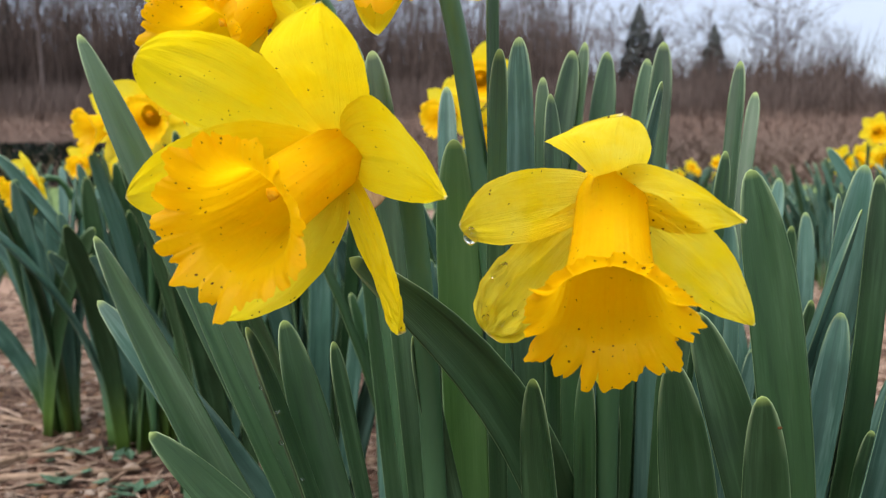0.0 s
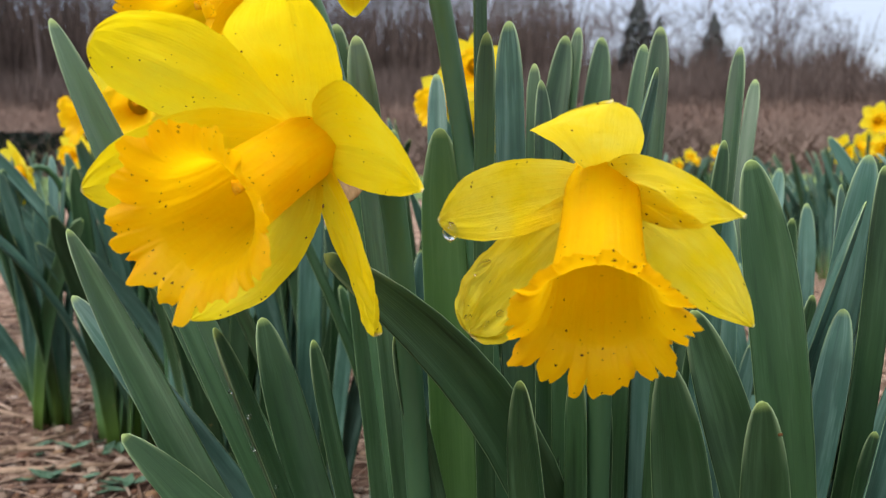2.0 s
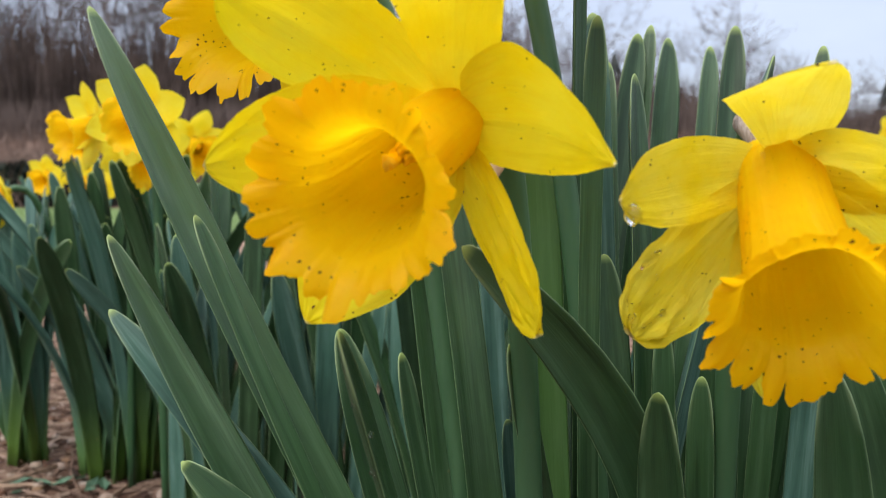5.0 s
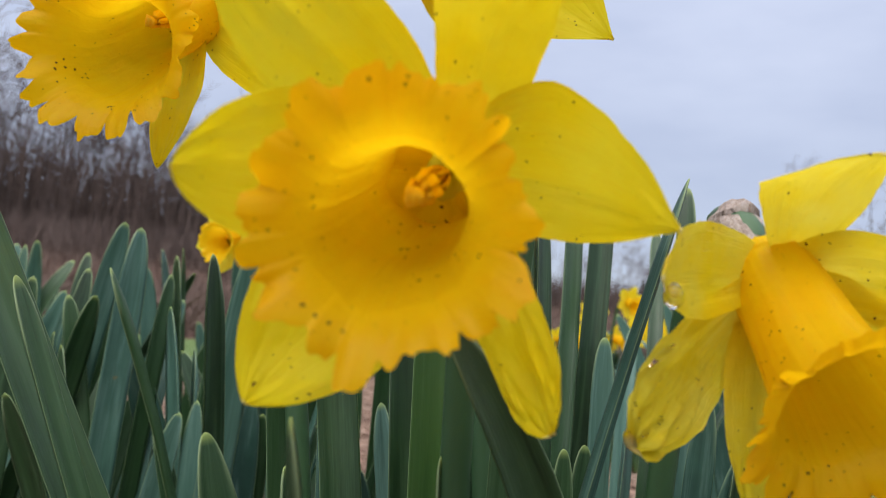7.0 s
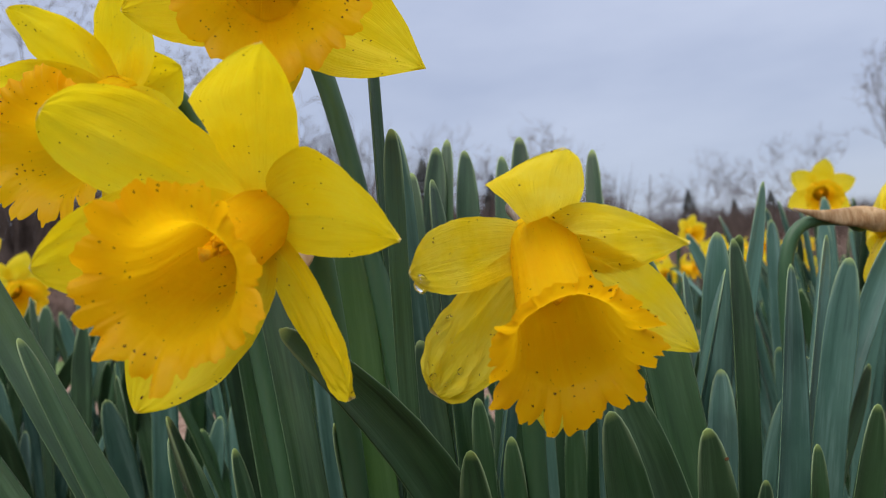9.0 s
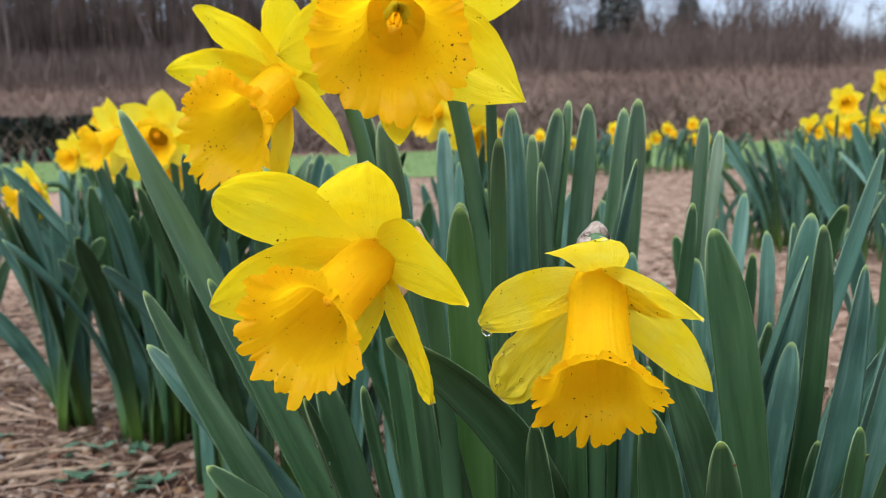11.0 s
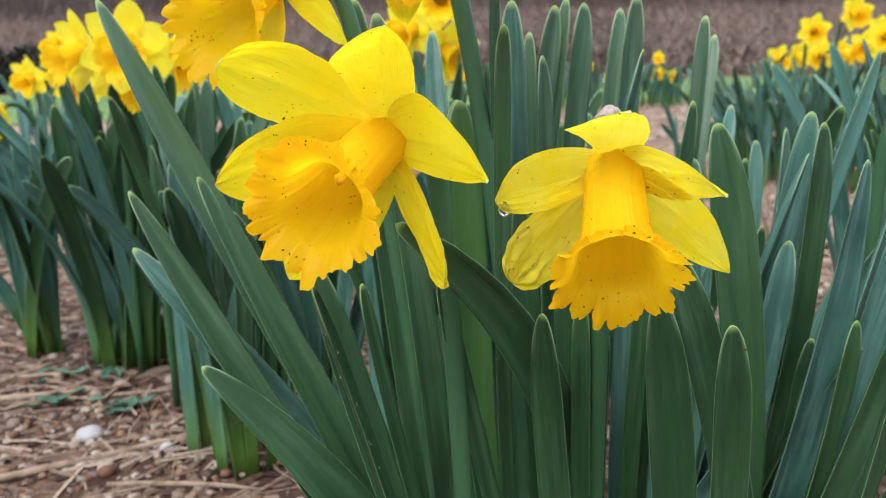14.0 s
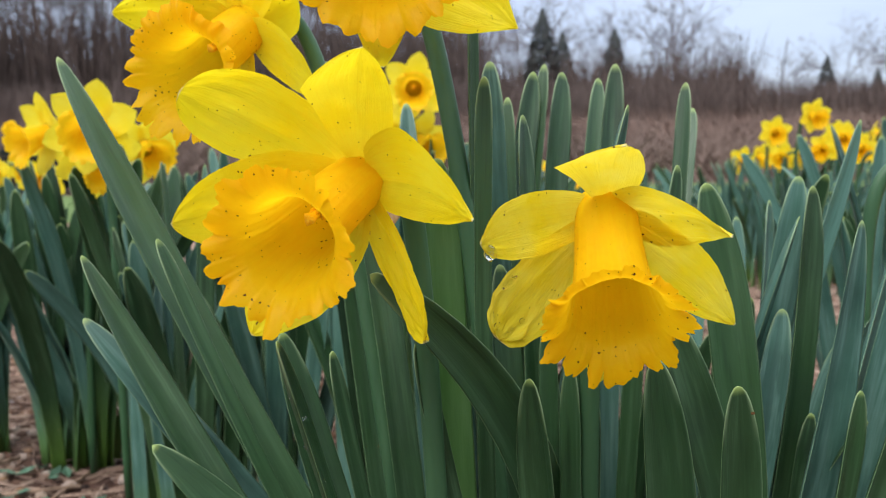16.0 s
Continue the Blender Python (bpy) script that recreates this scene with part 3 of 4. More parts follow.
def bare_tree_mesh(seed, height):
    """Tapered trunk, limbs and fine twigs of a leafless tree."""
    rng = random.Random(seed)
    pieces = []

    def limb(p, d, length, r, depth):
        n = 4 if depth < 2 else 2
        pts = [p]
        for k in range(n):
            d = (d + V(rng.gauss(0, 0.12), rng.gauss(0, 0.12), rng.gauss(0.03, 0.08))).normalized()
            pts.append(pts[-1] + d * length / n)
        sides = 6 if depth == 0 else (4 if depth < 3 else 3)
        rr = [r * (1 - 0.6 * k / n) for k in range(n + 1)]
        rg = rings(pts, rr, sides)
        vs = [v for ring in rg for v in ring]
        fs = [(i * sides + j, i * sides + (j + 1) % sides, (i + 1) * sides + (j + 1) % sides, (i + 1) * sides + j) for i in range(n) for j in range(sides)]
        pieces.append((vs, fs))
        if depth >= 4:
            return
        for _ in range((7, 5, 4, 4)[depth]):
            f = rng.uniform(0.35 if depth == 0 else 0.2, 1.0)
            i = min(n - 1, int(f * n))
            q = pts[i].lerp(pts[i + 1], f * n - i)
            side = V(rng.gauss(0, 1), rng.gauss(0, 1), rng.gauss(0.25, 0.4)).normalized()
            limb(q, (d * 0.55 + side * 0.75).normalized(), length * rng.uniform(0.36, 0.6), max(0.011, r * 0.45), depth + 1)

    limb(V(0, 0, -0.3), V(0, 0, 1), height * 0.72, height * 0.0062, 0)
    return merged("trunk", pieces[:1]), merged("crown", pieces[1:])


def conifer_mesh(seed, height):
    """Drooping layered boughs of many small sprays."""
    rng = random.Random(seed)
    pieces = []
    for k in range(900):
        f = rng.random() ** 1.3
        z = height * (0.06 + 0.94 * f)
        r = (height * 0.33 * (1 - f) ** 0.8 + 0.06) * (0.55 + 0.45 * rng.random())
        q = rng.uniform(0, 6.283)
        d = V(math.cos(q), math.sin(q), 0)
        s = V(-d.y, d.x, 0) * (0.10 + 0.16 * (1 - f)) * rng.uniform(0.6, 1.3)
        inner, outer = d * r * 0.45 + V(0, 0, z + 0.12), d * r + V(0, 0, z - 0.16 - 0.1 * rng.random())
        mid = inner.lerp(outer, 0.6) + V(0, 0, 0.08)
        pieces.append(([inner, mid + s, outer, mid - s, mid + V(0, 0, -0.14)], [(0, 1, 2, 3), (0, 4, 2)]))
    return merged("crown", pieces)


tree_kinds = []
for k, h in enumerate((15.0, 13.0, 17.0)):
    ob = thing("bare_tree", "leafless grey-brown tree at the wood's edge", "tree", "bare trees", (0, 0, 0))
    trunk, crown = bare_tree_mesh(40 + k, h)
    part("trunk", trunk, bark_haze_grey, ob)
    part("crown", crown, bark_haze_grey, ob)
    tree_kinds.append(ob)


def stand(azimuth, distance):
    q = radians(azimuth)
    x, y = distance * math.sin(q), distance * math.cos(q)
    return x, y, rise(x, y) - 0.1


placed = set()


def tree_at(k, azimuth, distance, turn):
    x, y, z = stand(azimuth, distance)
    m = pose(x, y, z, 0, 0, turn)
    if k not in placed:
        placed.add(k)
        tree_kinds[k].matrix_basis = m
        return
    copy_thing(tree_kinds[k], m)


rng = random.Random(12)
for k in range(30):
    az = -32 + 36 * (k / 29) + rng.uniform(-0.8, 0.8)
    tree_at(k % 3, az, rng.uniform(44, 58) + (8 if az > -8 else 0), rng.uniform(0, 360))
for k in range(12):
    tree_at(k % 3, 6 + 16 * k / 11 + rng.uniform(-1, 1), rng.uniform(74, 90), rng.uniform(0, 360))
for k in range(7):
    tree_at(k % 3, 23 + 14 * k / 6 + rng.uniform(-1, 1), rng.uniform(105, 125), rng.uniform(0, 360))
tree_at(1, 38.5, 100, 20)
tree_at(1, 42.8, 64, 140)
tree_at(0, 47.5, 80, 80)

conifer = thing("conifer", "dark green conifer at the wood's edge", "tree", "conifers")
part("crown", conifer_mesh(5, 7.6), conifer_haze_green, conifer)
part("trunk", sheet("trunk", rings([V(0, 0, z) for z in (-0.3, 2.5, 5, 7)], [0.16, 0.12, 0.07, 0.02], 8), True, True), bark_haze_grey, conifer)
first = True
for az, dist, turn in ((12.9, 58, 0), (14.2, 70, 50), (17.6, 70, 130), (30.5, 100, 260), (33.3, 118, 20), (5.5, 74, 90), (35.5, 110, 70), (-27, 60, 60), (-23.5, 64, 160), (-30, 58, 15)):
    x, y, z = stand(az, dist)
    if first:
        conifer.matrix_basis = pose(x, y, z, 0, 0, turn)
        first = False
    else:
        copy_thing(conifer, pose(x, y, z, 0, 0, turn))

# ---- the daffodils in front ----
# flower facing left and down
fa = thing("daffodil", "yellow daffodil with speckled golden trumpet hanging to one side", "flower", "daffodils in front")
A_O, A_R = V(-0.0305, 0.2615, 0.3350), V(-0.0520, 0.2232, 0.3200)
flower_body(fa, A_O, A_R, 0.0200, [(-0.010, 0.300, 0.340), (-0.006, 0.300, 0.29), (-0.004, 0.305, 0.20), (0.006, 0.318, -0.01)], [
    P((-0.0776, 0.240, 0.3603), 0.021, back=0.12, cup=0.20, blunt=0.55, edge=(-0.0600, 0.2430, 0.3640)),
    P((-0.0288, 0.222, 0.3698), 0.0185, back=0.12, cup=0.20, blunt=1.05, wave=0.05, edge=(-0.0455, 0.2375, 0.3552), corner=True),
    P((-0.0006, 0.2274, 0.3250), 0.016, back=0.12, cup=0.2, blunt=1.3, edge=(-0.0112, 0.2345, 0.3380)),
    P((-0.0122, 0.2444, 0.2885), 0.0150, back=0.05, cup=0.3, twist=0.2, blunt=0.55, turn=0.5, wave=0.14, crease=1.4),
    P((-0.0636, 0.2600, 0.2893), 0.030, back=0.08, cup=0.2, blunt=0.9),
    P((-0.0812, 0.2389, 0.3253), 0.0265, back=0.10, cup=0.2, blunt=0.8),
], seed=3, lobes=16, tube=0.0098, early=0.36, bell=0.0066, roll=-0.05, lean=0.03, lean_to=215, ruffle=0.0012, tooth=0.0058, face=(-0.354, -0.93, -0.098), reach=0.58, spathe=(spathe_brown, V(0.004, 0.002, -0.012)))

# flower facing the path, head bowed
fb = thing("daffodil", "yellow daffodil with bowed head, golden frilled trumpet and raindrop", "flower", "daffodils in front")
B_O, B_R = V(0.0452, 0.2585, 0.3240), V(0.0384, 0.2245, 0.2957)
flower_body(fb, B_O, B_R, 0.0196, [(0.055, 0.302, 0.345), (0.056, 0.310, 0.29), (0.055, 0.315, 0.2), (0.058, 0.322, -0.01)], [
    P((0.0409, 0.2250, 0.3446), 0.016, back=0.12, cup=0.20, blunt=1.0, edge=(0.0254, 0.2438, 0.3352), corner=True),
    P((0.0692, 0.2214, 0.3196), 0.0225, back=0.09, cup=0.10, twist=-0.12, blunt=1.4),
    P((0.0778, 0.2366, 0.2920), 0.0235, back=0.10, cup=0.2, blunt=1.0),
    P((0.0425, 0.2551, 0.2712), 0.018, back=0.02, cup=0.2, blunt=0.9),
    P((0.0108, 0.2540, 0.2862), 0.0255, back=0.06, cup=0.2, blunt=0.45, wave=0.12, crease=2.6),
    P((0.0030, 0.2366, 0.3176), 0.016, back=0.10, cup=0.20, blunt=0.7, edge=(0.0215, 0.2465, 0.3308)),
], seed=8, yellow=petal_wet, lobes=17, early=0.44, bell=0.0060, lean=0.05, ruffle=0.0011, tooth=0.0060, face=(-0.161, -0.833, -0.529), tube=0.0106, reach=0.5, roll=0.2, spathe=(spathe_pale, V(-0.001, 0.001, 0.0005)))
drop = tagged(new("raindrop", sheet("raindrop", rings([V(0.0058, 0.2372, 0.3174 - 0.0048 * k / 9) for k in range(10)],
              [0.0004, 0.0010, 0.0014, 0.0017, 0.0019, 0.0019, 0.0018, 0.0015, 0.0010, 0.0003], 16), True, True)), "clear raindrop hanging from a petal's edge", "raindrop")
drop.data.materials.append(water)

# flower behind, to the side
fc = thing("daffodil", "yellow daffodil with torn golden trumpet, standing behind", "flower", "daffodils in front")
C_O, C_R = V(-0.0765, 0.3850, 0.3980), V(-0.1005, 0.3590, 0.3790)
flower_body(fc, C_O, C_R, 0.0255, [(-0.0370, 0.4200, 0.3980), (-0.035, 0.40, 0.33), (-0.02, 0.39, 0.2), (0.01, 0.37, -0.01)], [
    P((-0.1352, 0.3980, 0.4070), 0.028, back=0.08),
    P((-0.1150, 0.3800, 0.4340), 0.029, back=0.12),
    P((-0.0730, 0.3650, 0.4400), 0.029, back=0.12),
    P((-0.0440, 0.3430, 0.3655), 0.025, back=0.10, blunt=1.1),
    P((-0.0820, 0.3750, 0.3450), 0.017, back=0.05),
    P((-0.0530, 0.3780, 0.4100), 0.026, back=0.08),
], seed=14, lobes=18, face=(-0.45, -0.88, -0.08), lean=0.05, tube=0.0115, ruffle=0.0016, tooth=0.0064)

# flower above, facing the path
fd = thing("daffodil", "large yellow daffodil with wide golden trumpet, tallest of the clump", "flower", "daffodils in front")
D_O, D_R = V(-0.021, 0.320, 0.421), V(-0.0230, 0.2785, 0.4072)
flower_body(fd, D_O, D_R, 0.0285, [(0.000, 0.375, 0.435), (0.004, 0.358, 0.405), (0.016, 0.342, 0.33), (0.030, 0.338, 0.2), (0.038, 0.34, -0.01)], [
    P((0.0268, 0.3010, 0.3858), 0.036, back=0.10, blunt=1.3),
    P((-0.0213, 0.2885, 0.3716), 0.019, back=0.08, blunt=0.9),
    P((-0.066, 0.304, 0.406), 0.030, back=0.08),
    P((-0.058, 0.305, 0.448), 0.032, back=0.08),
    P((-0.010, 0.300, 0.472), 0.032, back=0.08),
    P((0.036, 0.302, 0.440), 0.032, back=0.08),
], seed=21, lobes=21, tube=0.0125, ruffle=0.0014, tooth=0.0036)

# withered bloom beside a fresh one, off to the side
fw = thing("daffodil", "yellow daffodil seen from behind with long brown withered spathe", "flower", "daffodils in front")
W_O, W_R = V(0.304, 0.420, 0.329), V(0.340, 0.416, 0.322)
flower_body(fw, W_O, W_R, 0.021, [(0.230, 0.430, 0.345), (0.238, 0.430, 0.335), (0.246, 0.43, 0.25), (0.24, 0.42, 0.1), (0.235, 0.405, -0.01)], [
    P((0.326, 0.402, 0.369), 0.030), P((0.330, 0.445, 0.356), 0.028), P((0.322, 0.456, 0.318), 0.028),
    P((0.286, 0.412, 0.289), 0.024), P((0.318, 0.392, 0.290), 0.026), P((0.336, 0.380, 0.328), 0.026),
], seed=30, spathe=(spathe_brown, V(0.0, -0.006, 0.002), 0.046))

# ---- the leaves in front ----
random.seed(5)
clump = thing("daffodil_leaf_clump", "clump of upright blue-green strap leaves with blunt pale tips", "leaf clump", "leaf clumps")
leaf(clump, (-0.163, 0.409, 0.389), (-0.081, 0.375, 0.225), (0.043, 0.362), 0.0185, leaf_green, -45, 0.3, 1.8)
narrow = leaf(clump, (-0.115, 0.370, 0.309), (-0.072, 0.360, 0.205), (0.032, 0.360), 0.0080, None, -40)
narrow.data.materials[0] = leaf_green
leaf(clump, (-0.151, 0.386, 0.301), (-0.091, 0.354, 0.202), (0.039, 0.340), 0.0175, leaf_green, -38, 0.2, 1.8)
leaf(clump, (-0.1545, 0.394, 0.2715), (-0.101, 0.377, 0.212), (0.050, 0.372), 0.0175, leaf_blue, -55, 0.2, 1.8)
leaf(clump, (-0.113, 0.335, 0.231), (-0.061, 0.340, 0.168), (0.020, 0.345), 0.0225, leaf_green, -50, 0.2, 1.8)
leaf(clump, (-0.062, 0.340, 0.273), (-0.034, 0.330, 0.171), (0.031, 0.332), 0.0160)
leaf(clump, (-0.042, 0.330, 0.267), (-0.023, 0.330, 0.165), (0.029, 0.340), 0.0070)
leaf(clump, (-0.011, 0.300, 0.276), (0.009, 0.310, 0.179), (0.053, 0.330), 0.0081)
leaf(clump, (0.005, 0.390, 0.339), (0.005, 0.370, 0.265), (0.026, 0.345), 0.0149)
leaf(clump, (0.019, 0.328, 0.372), (0.018, 0.330, 0.289), (0.033, 0.344), 0.0070)
leaf(clump, (0.031, 0.388, 0.384), (0.032, 0.380, 0.316), (0.047, 0.371), 0.0122)
leaf(clump, (0.045, 0.420, 0.370), (0.044, 0.410, 0.324), (0.044, 0.385), 0.0070)
leaf(clump, (0.060, 0.428, 0.383), (0.053, 0.420, 0.343), (0.019, 0.396), 0.0119)
leaf(clump, (0.066, 0.430, 0.387), (0.059, 0.420, 0.334), (0.032, 0.398), 0.0070)
leaf(clump, (0.042, 0.368, 0.359), (0.042, 0.360, 0.313), (0.048, 0.343), 0.0108)
leaf(clump, (0.081, 0.452, 0.385), (0.071, 0.430, 0.327), (0.034, 0.379), 0.0156)
leaf(clump, (0.102, 0.456, 0.382), (0.090, 0.430, 0.332), (0.028, 0.353), 0.0101)
leaf(clump, (0.103, 0.430, 0.387), (0.097, 0.420, 0.327), (0.063, 0.403), 0.0107)
leaf(clump, (0.078, 0.335, 0.361), (0.073, 0.340, 0.334), (0.032, 0.381), 0.0109)
leaf(clump, (0.133, 0.412, 0.376), (0.126, 0.400, 0.327), (0.071, 0.370), 0.0080)
leaf(clump, (0.166, 0.482, 0.367), (0.154, 0.460, 0.325), (0.116, 0.452), 0.0073)
leaf(clump, (0.118, 0.383, 0.336), (0.112, 0.380, 0.289), (0.068, 0.381), 0.0080)
leaf(clump, (0.114, 0.343, 0.329), (0.128, 0.340, 0.240), (0.123, 0.346), 0.0215, leaf_green, -88, 0.2)
leaf(clump, (0.222, 0.585, 0.318), (0.218, 0.580, 0.299), (0.172, 0.500), 0.0111)
leaf(clump, (0.211, 0.517, 0.300), (0.204, 0.500, 0.246), (0.161, 0.487), 0.0113)
leaf(clump, (0.175, 0.450, 0.298), (0.174, 0.450, 0.281), (0.128, 0.420), 0.0078)
leaf(clump, (0.173, 0.375, 0.330), (0.157, 0.370, 0.241), (0.092, 0.373), 0.0150, leaf_blue, -105, 0.3)
leaf(clump, (0.173, 0.363, 0.326), (0.170, 0.360, 0.271), (0.116, 0.362), 0.0140, leaf_green, -80, 0.3)
leaf(clump, (0.200, 0.454, 0.314), (0.192, 0.440, 0.265), (0.150, 0.424), 0.0094)
leaf(clump, (0.231, 0.420, 0.357), (0.203, 0.410, 0.280), (0.084, 0.402), 0.0110, leaf_blue, -90, 0.5, 1.8)
leaf(clump, (0.176, 0.330, 0.313), (0.157, 0.330, 0.182), (0.103, 0.340), 0.0225, leaf_blue, -75, 0.3, 1.8)
leaf(clump, (0.251, 0.450, 0.268), (0.254, 0.450, 0.237), (0.160, 0.450), 0.0124)
leaf(clump, (0.226, 0.380, 0.270), (0.193, 0.370, 0.232), (0.020, 0.350), 0.0133)
leaf(clump, (0.027, 0.285, 0.265), (0.034, 0.290, 0.189), (0.055, 0.306), 0.0155)
leaf(clump, (0.0855, 0.250, 0.2695), (0.092, 0.260, 0.201), (0.089, 0.290), 0.0145, leaf_green, -90, 0.1)
leaf(clump, (0.066, 0.270, 0.274), (0.078, 0.280, 0.191), (0.088, 0.301), 0.0200, leaf_green, -80, 0.2)
leaf(clump, (0.082, 0.300, 0.283), (0.103, 0.300, 0.215), (0.126, 0.310), 0.0170, leaf_green, -90, 0.2)
leaf(clump, (0.048, 0.310, 0.263), (0.049, 0.310, 0.177), (0.054, 0.320), 0.0088)
leaf(clump, (0.057, 0.315, 0.257), (0.056, 0.315, 0.174), (0.057, 0.325), 0.0094)
leaf(clump, (0.184, 0.300, 0.260), (0.163, 0.310, 0.169), (0.098, 0.330), 0.0160)
leaf(clump, (0.172, 0.320, 0.244), (0.160, 0.320, 0.164), (0.106, 0.330), 0.0113)
leaf(clump, (0.159, 0.360, 0.271), (0.144, 0.350, 0.197), (0.086, 0.347), 0.0126)
leaf(clump, (0.149, 0.250, 0.259), (0.146, 0.260, 0.197), (0.104, 0.290), 0.0127)
leaf(clump, (-0.0275, 0.2615, 0.3065), (0.021, 0.300, 0.248), (0.026, 0.330), 0.0205, leaf_green, -70, 0.3, 1.9)
leaf(clump, (-0.056, 0.256, 0.288), (-0.036, 0.285, 0.20), (0.0, 0.33), 0.0085, leaf_green, -20, 0.4)
leaf(clump, (0.003, 0.354, 0.341), (0.006, 0.350, 0.26), (0.02, 0.345), 0.0168, leaf_fresh, -95, 0.2)
leaf(clump, (0.017, 0.345, 0.412), (0.018, 0.350, 0.33), (0.03, 0.36), 0.006, leaf_green, -60, 0.3)
leaf(clump, (-0.032, 0.400, 0.380), (-0.024, 0.385, 0.32), (0.005, 0.37), 0.013, leaf_green, -100, 0.2)
leaf(clump, (-0.043, 0.423, 0.388), (-0.036, 0.41, 0.32), (0.0, 0.38), 0.013, leaf_green, -90, 0.2)
leaf(clump, (0.001, 0.512, 0.373), (0.002, 0.49, 0.30), (0.02, 0.45), 0.011, leaf_blue, -90, 0.2)
# leaves leaning out to the side
for k in range(16):
    bx, by = random.uniform(0.10, 0.17), random.uniform(0.30, 0.44)
    tx = bx + random.uniform(0.04, 0.14)
    h = random.uniform(0.22, 0.33)
    leaf(clump, (tx, by + random.uniform(-0.03, 0.05), h), (bx + (tx - bx) * 0.5, by + 0.01, h * 0.6), (bx, by), random.uniform(0.010, 0.016))
# shorter leaves inside the clump
for k in range(40):
    bx, by = random.uniform(0.02, 0.15), random.uniform(0.325, 0.46)
    dx = (bx - 0.06) * random.uniform(0.2, 0.8)
    h = random.uniform(0.22, 0.31)
    leaf(clump, (bx + dx, by + random.uniform(0.0, 0.05), h), (bx + dx * 0.45, by + 0.012, h * 0.55), (bx, by), random.uniform(0.008, 0.013))


# ---- clumps further off ----
def leaf_clump(cx, cy, spread, count, height, label, seed, wide=0.012, fan=0.035):
    rng = random.Random(seed)
    c = thing("daffodil_leaf_clump", label, "leaf clump", "leaf clumps", (cx, cy, 0))
    for k in range(count):
        q, r = rng.uniform(0, 6.283), spread * math.sqrt(rng.random())
        bx, by = r * math.cos(q), r * math.sin(q)
        lean = rng.uniform(0.1, 0.55)
        h = height * rng.uniform(0.7, 1.08)
        tx, ty = bx * (1 + lean) + rng.gauss(0, fan), by * (1 + lean) + rng.gauss(0, fan * 0.8)
        me = leaf_mesh((tx, ty, h), (bx + (tx - bx) * 0.4, by + (ty - by) * 0.4, h * 0.6), (bx, by), wide * rng.uniform(0.7, 1.25), radians(-90 + rng.gauss(0, 45)), rng.gauss(0, 0.6), 7, 8)
        part("leaf", me, rng.choice((leaf_green, leaf_blue) if cx < 0.3 else (leaf_green, leaf_blue, leaf_blue, leaf_blue)), c)
    return c


soil_label = "clump of blue-green daffodil leaves on bare soil"
leaf_clump(-0.466, 1.01, 0.022, 20, 0.31, soil_label, 1, 0.019, 0.085)
leaf_clump(-0.350, 0.955, 0.042, 36, 0.325, soil_label, 2, 0.019, 0.070)
leaf_clump(-0.252, 0.915, 0.030, 20, 0.32, soil_label, 20, 0.018, 0.060)
leaf_clump(-0.17, 1.02, 0.055, 28, 0.33, soil_label, 3, 0.018, 0.055)
leaf_clump(-0.640, 1.12, 0.02, 9, 0.27, soil_label, 4, 0.014, 0.055)
leaf_clump(-0.36, 1.24, 0.05, 34, 0.31, soil_label, 21, 0.014, 0.06)
leaf_clump(0.03, 1.08, 0.08, 36, 0.34, soil_label, 5, 0.016)
leaf_clump(-0.16, 0.72, 0.06, 30, 0.33, soil_label, 16, 0.015)
leaf_clump(-0.04, 0.62, 0.06, 30, 0.33, soil_label, 17, 0.015)
leaf_clump(0.06, 0.70, 0.06, 24, 0.31, soil_label, 18, 0.014)
leaf_clump(-0.85, 1.35, 0.10, 34, 0.29, soil_label, 19, 0.014)
right_clump = leaf_clump(1.05, 2.07, 0.20, 150, 0.300, "dense clump of daffodil leaves on straw mulch", 6, 0.013, 0.05)
part("dry_leaf", leaf_mesh((-0.05, -0.14, 0.17), (-0.055, -0.145, 0.09), (-0.05, -0.14), 0.016, radians(-80), 0.8), spathe_brown, right_clump, "dry brown leaf sheath")
leaf_clump(0.80, 2.12, 0.07, 14, 0.22, "dense clump of daffodil leaves on straw mulch", 7)
leaf_clump(0.20, 0.60, 0.05, 14, 0.30, "small clump of daffodil leaves", 8)
leaf_clump(-0.88, 2.22, 0.14, 34, 0.30, "clump of daffodil leaves in the next row", 9)
leaf_clump(-1.3, 2.3, 0.16, 34, 0.30, "clump of daffodil leaves in the next row", 10)
leaf_clump(0.75, 4.75, 0.24, 60, 0.24, "distant clump of daffodil leaves before the lawn", 11, 0.02)
leaf_clump(1.20, 4.80, 0.26, 60, 0.24, "distant clump of daffodil leaves before the lawn", 12, 0.02)
leaf_clump(1.62, 4.85, 0.18, 40, 0.22, "distant clump of daffodil leaves before the lawn", 13, 0.02)
leaf_clump(1.55, 2.5, 0.2, 40, 0.34, "dense clump of daffodil leaves on straw mulch", 14, 0.014)
leaf_clump(0.42, 0.62, 0.06, 20, 0.33, "small clump of daffodil leaves", 15)
leaf_clump(0.54, 0.80, 0.07, 44, 0.355, "clump of daffodil leaves beside the bare mulch", 22, 0.014, 0.05)
leaf_clump(0.68, 0.88, 0.08, 40, 0.34, "clump of daffodil leaves beside the bare mulch", 23, 0.014, 0.05)
leaf_clump(0.86, 1.08, 0.09, 40, 0.33, "clump of daffodil leaves beside the bare mulch", 24, 0.014, 0.05)


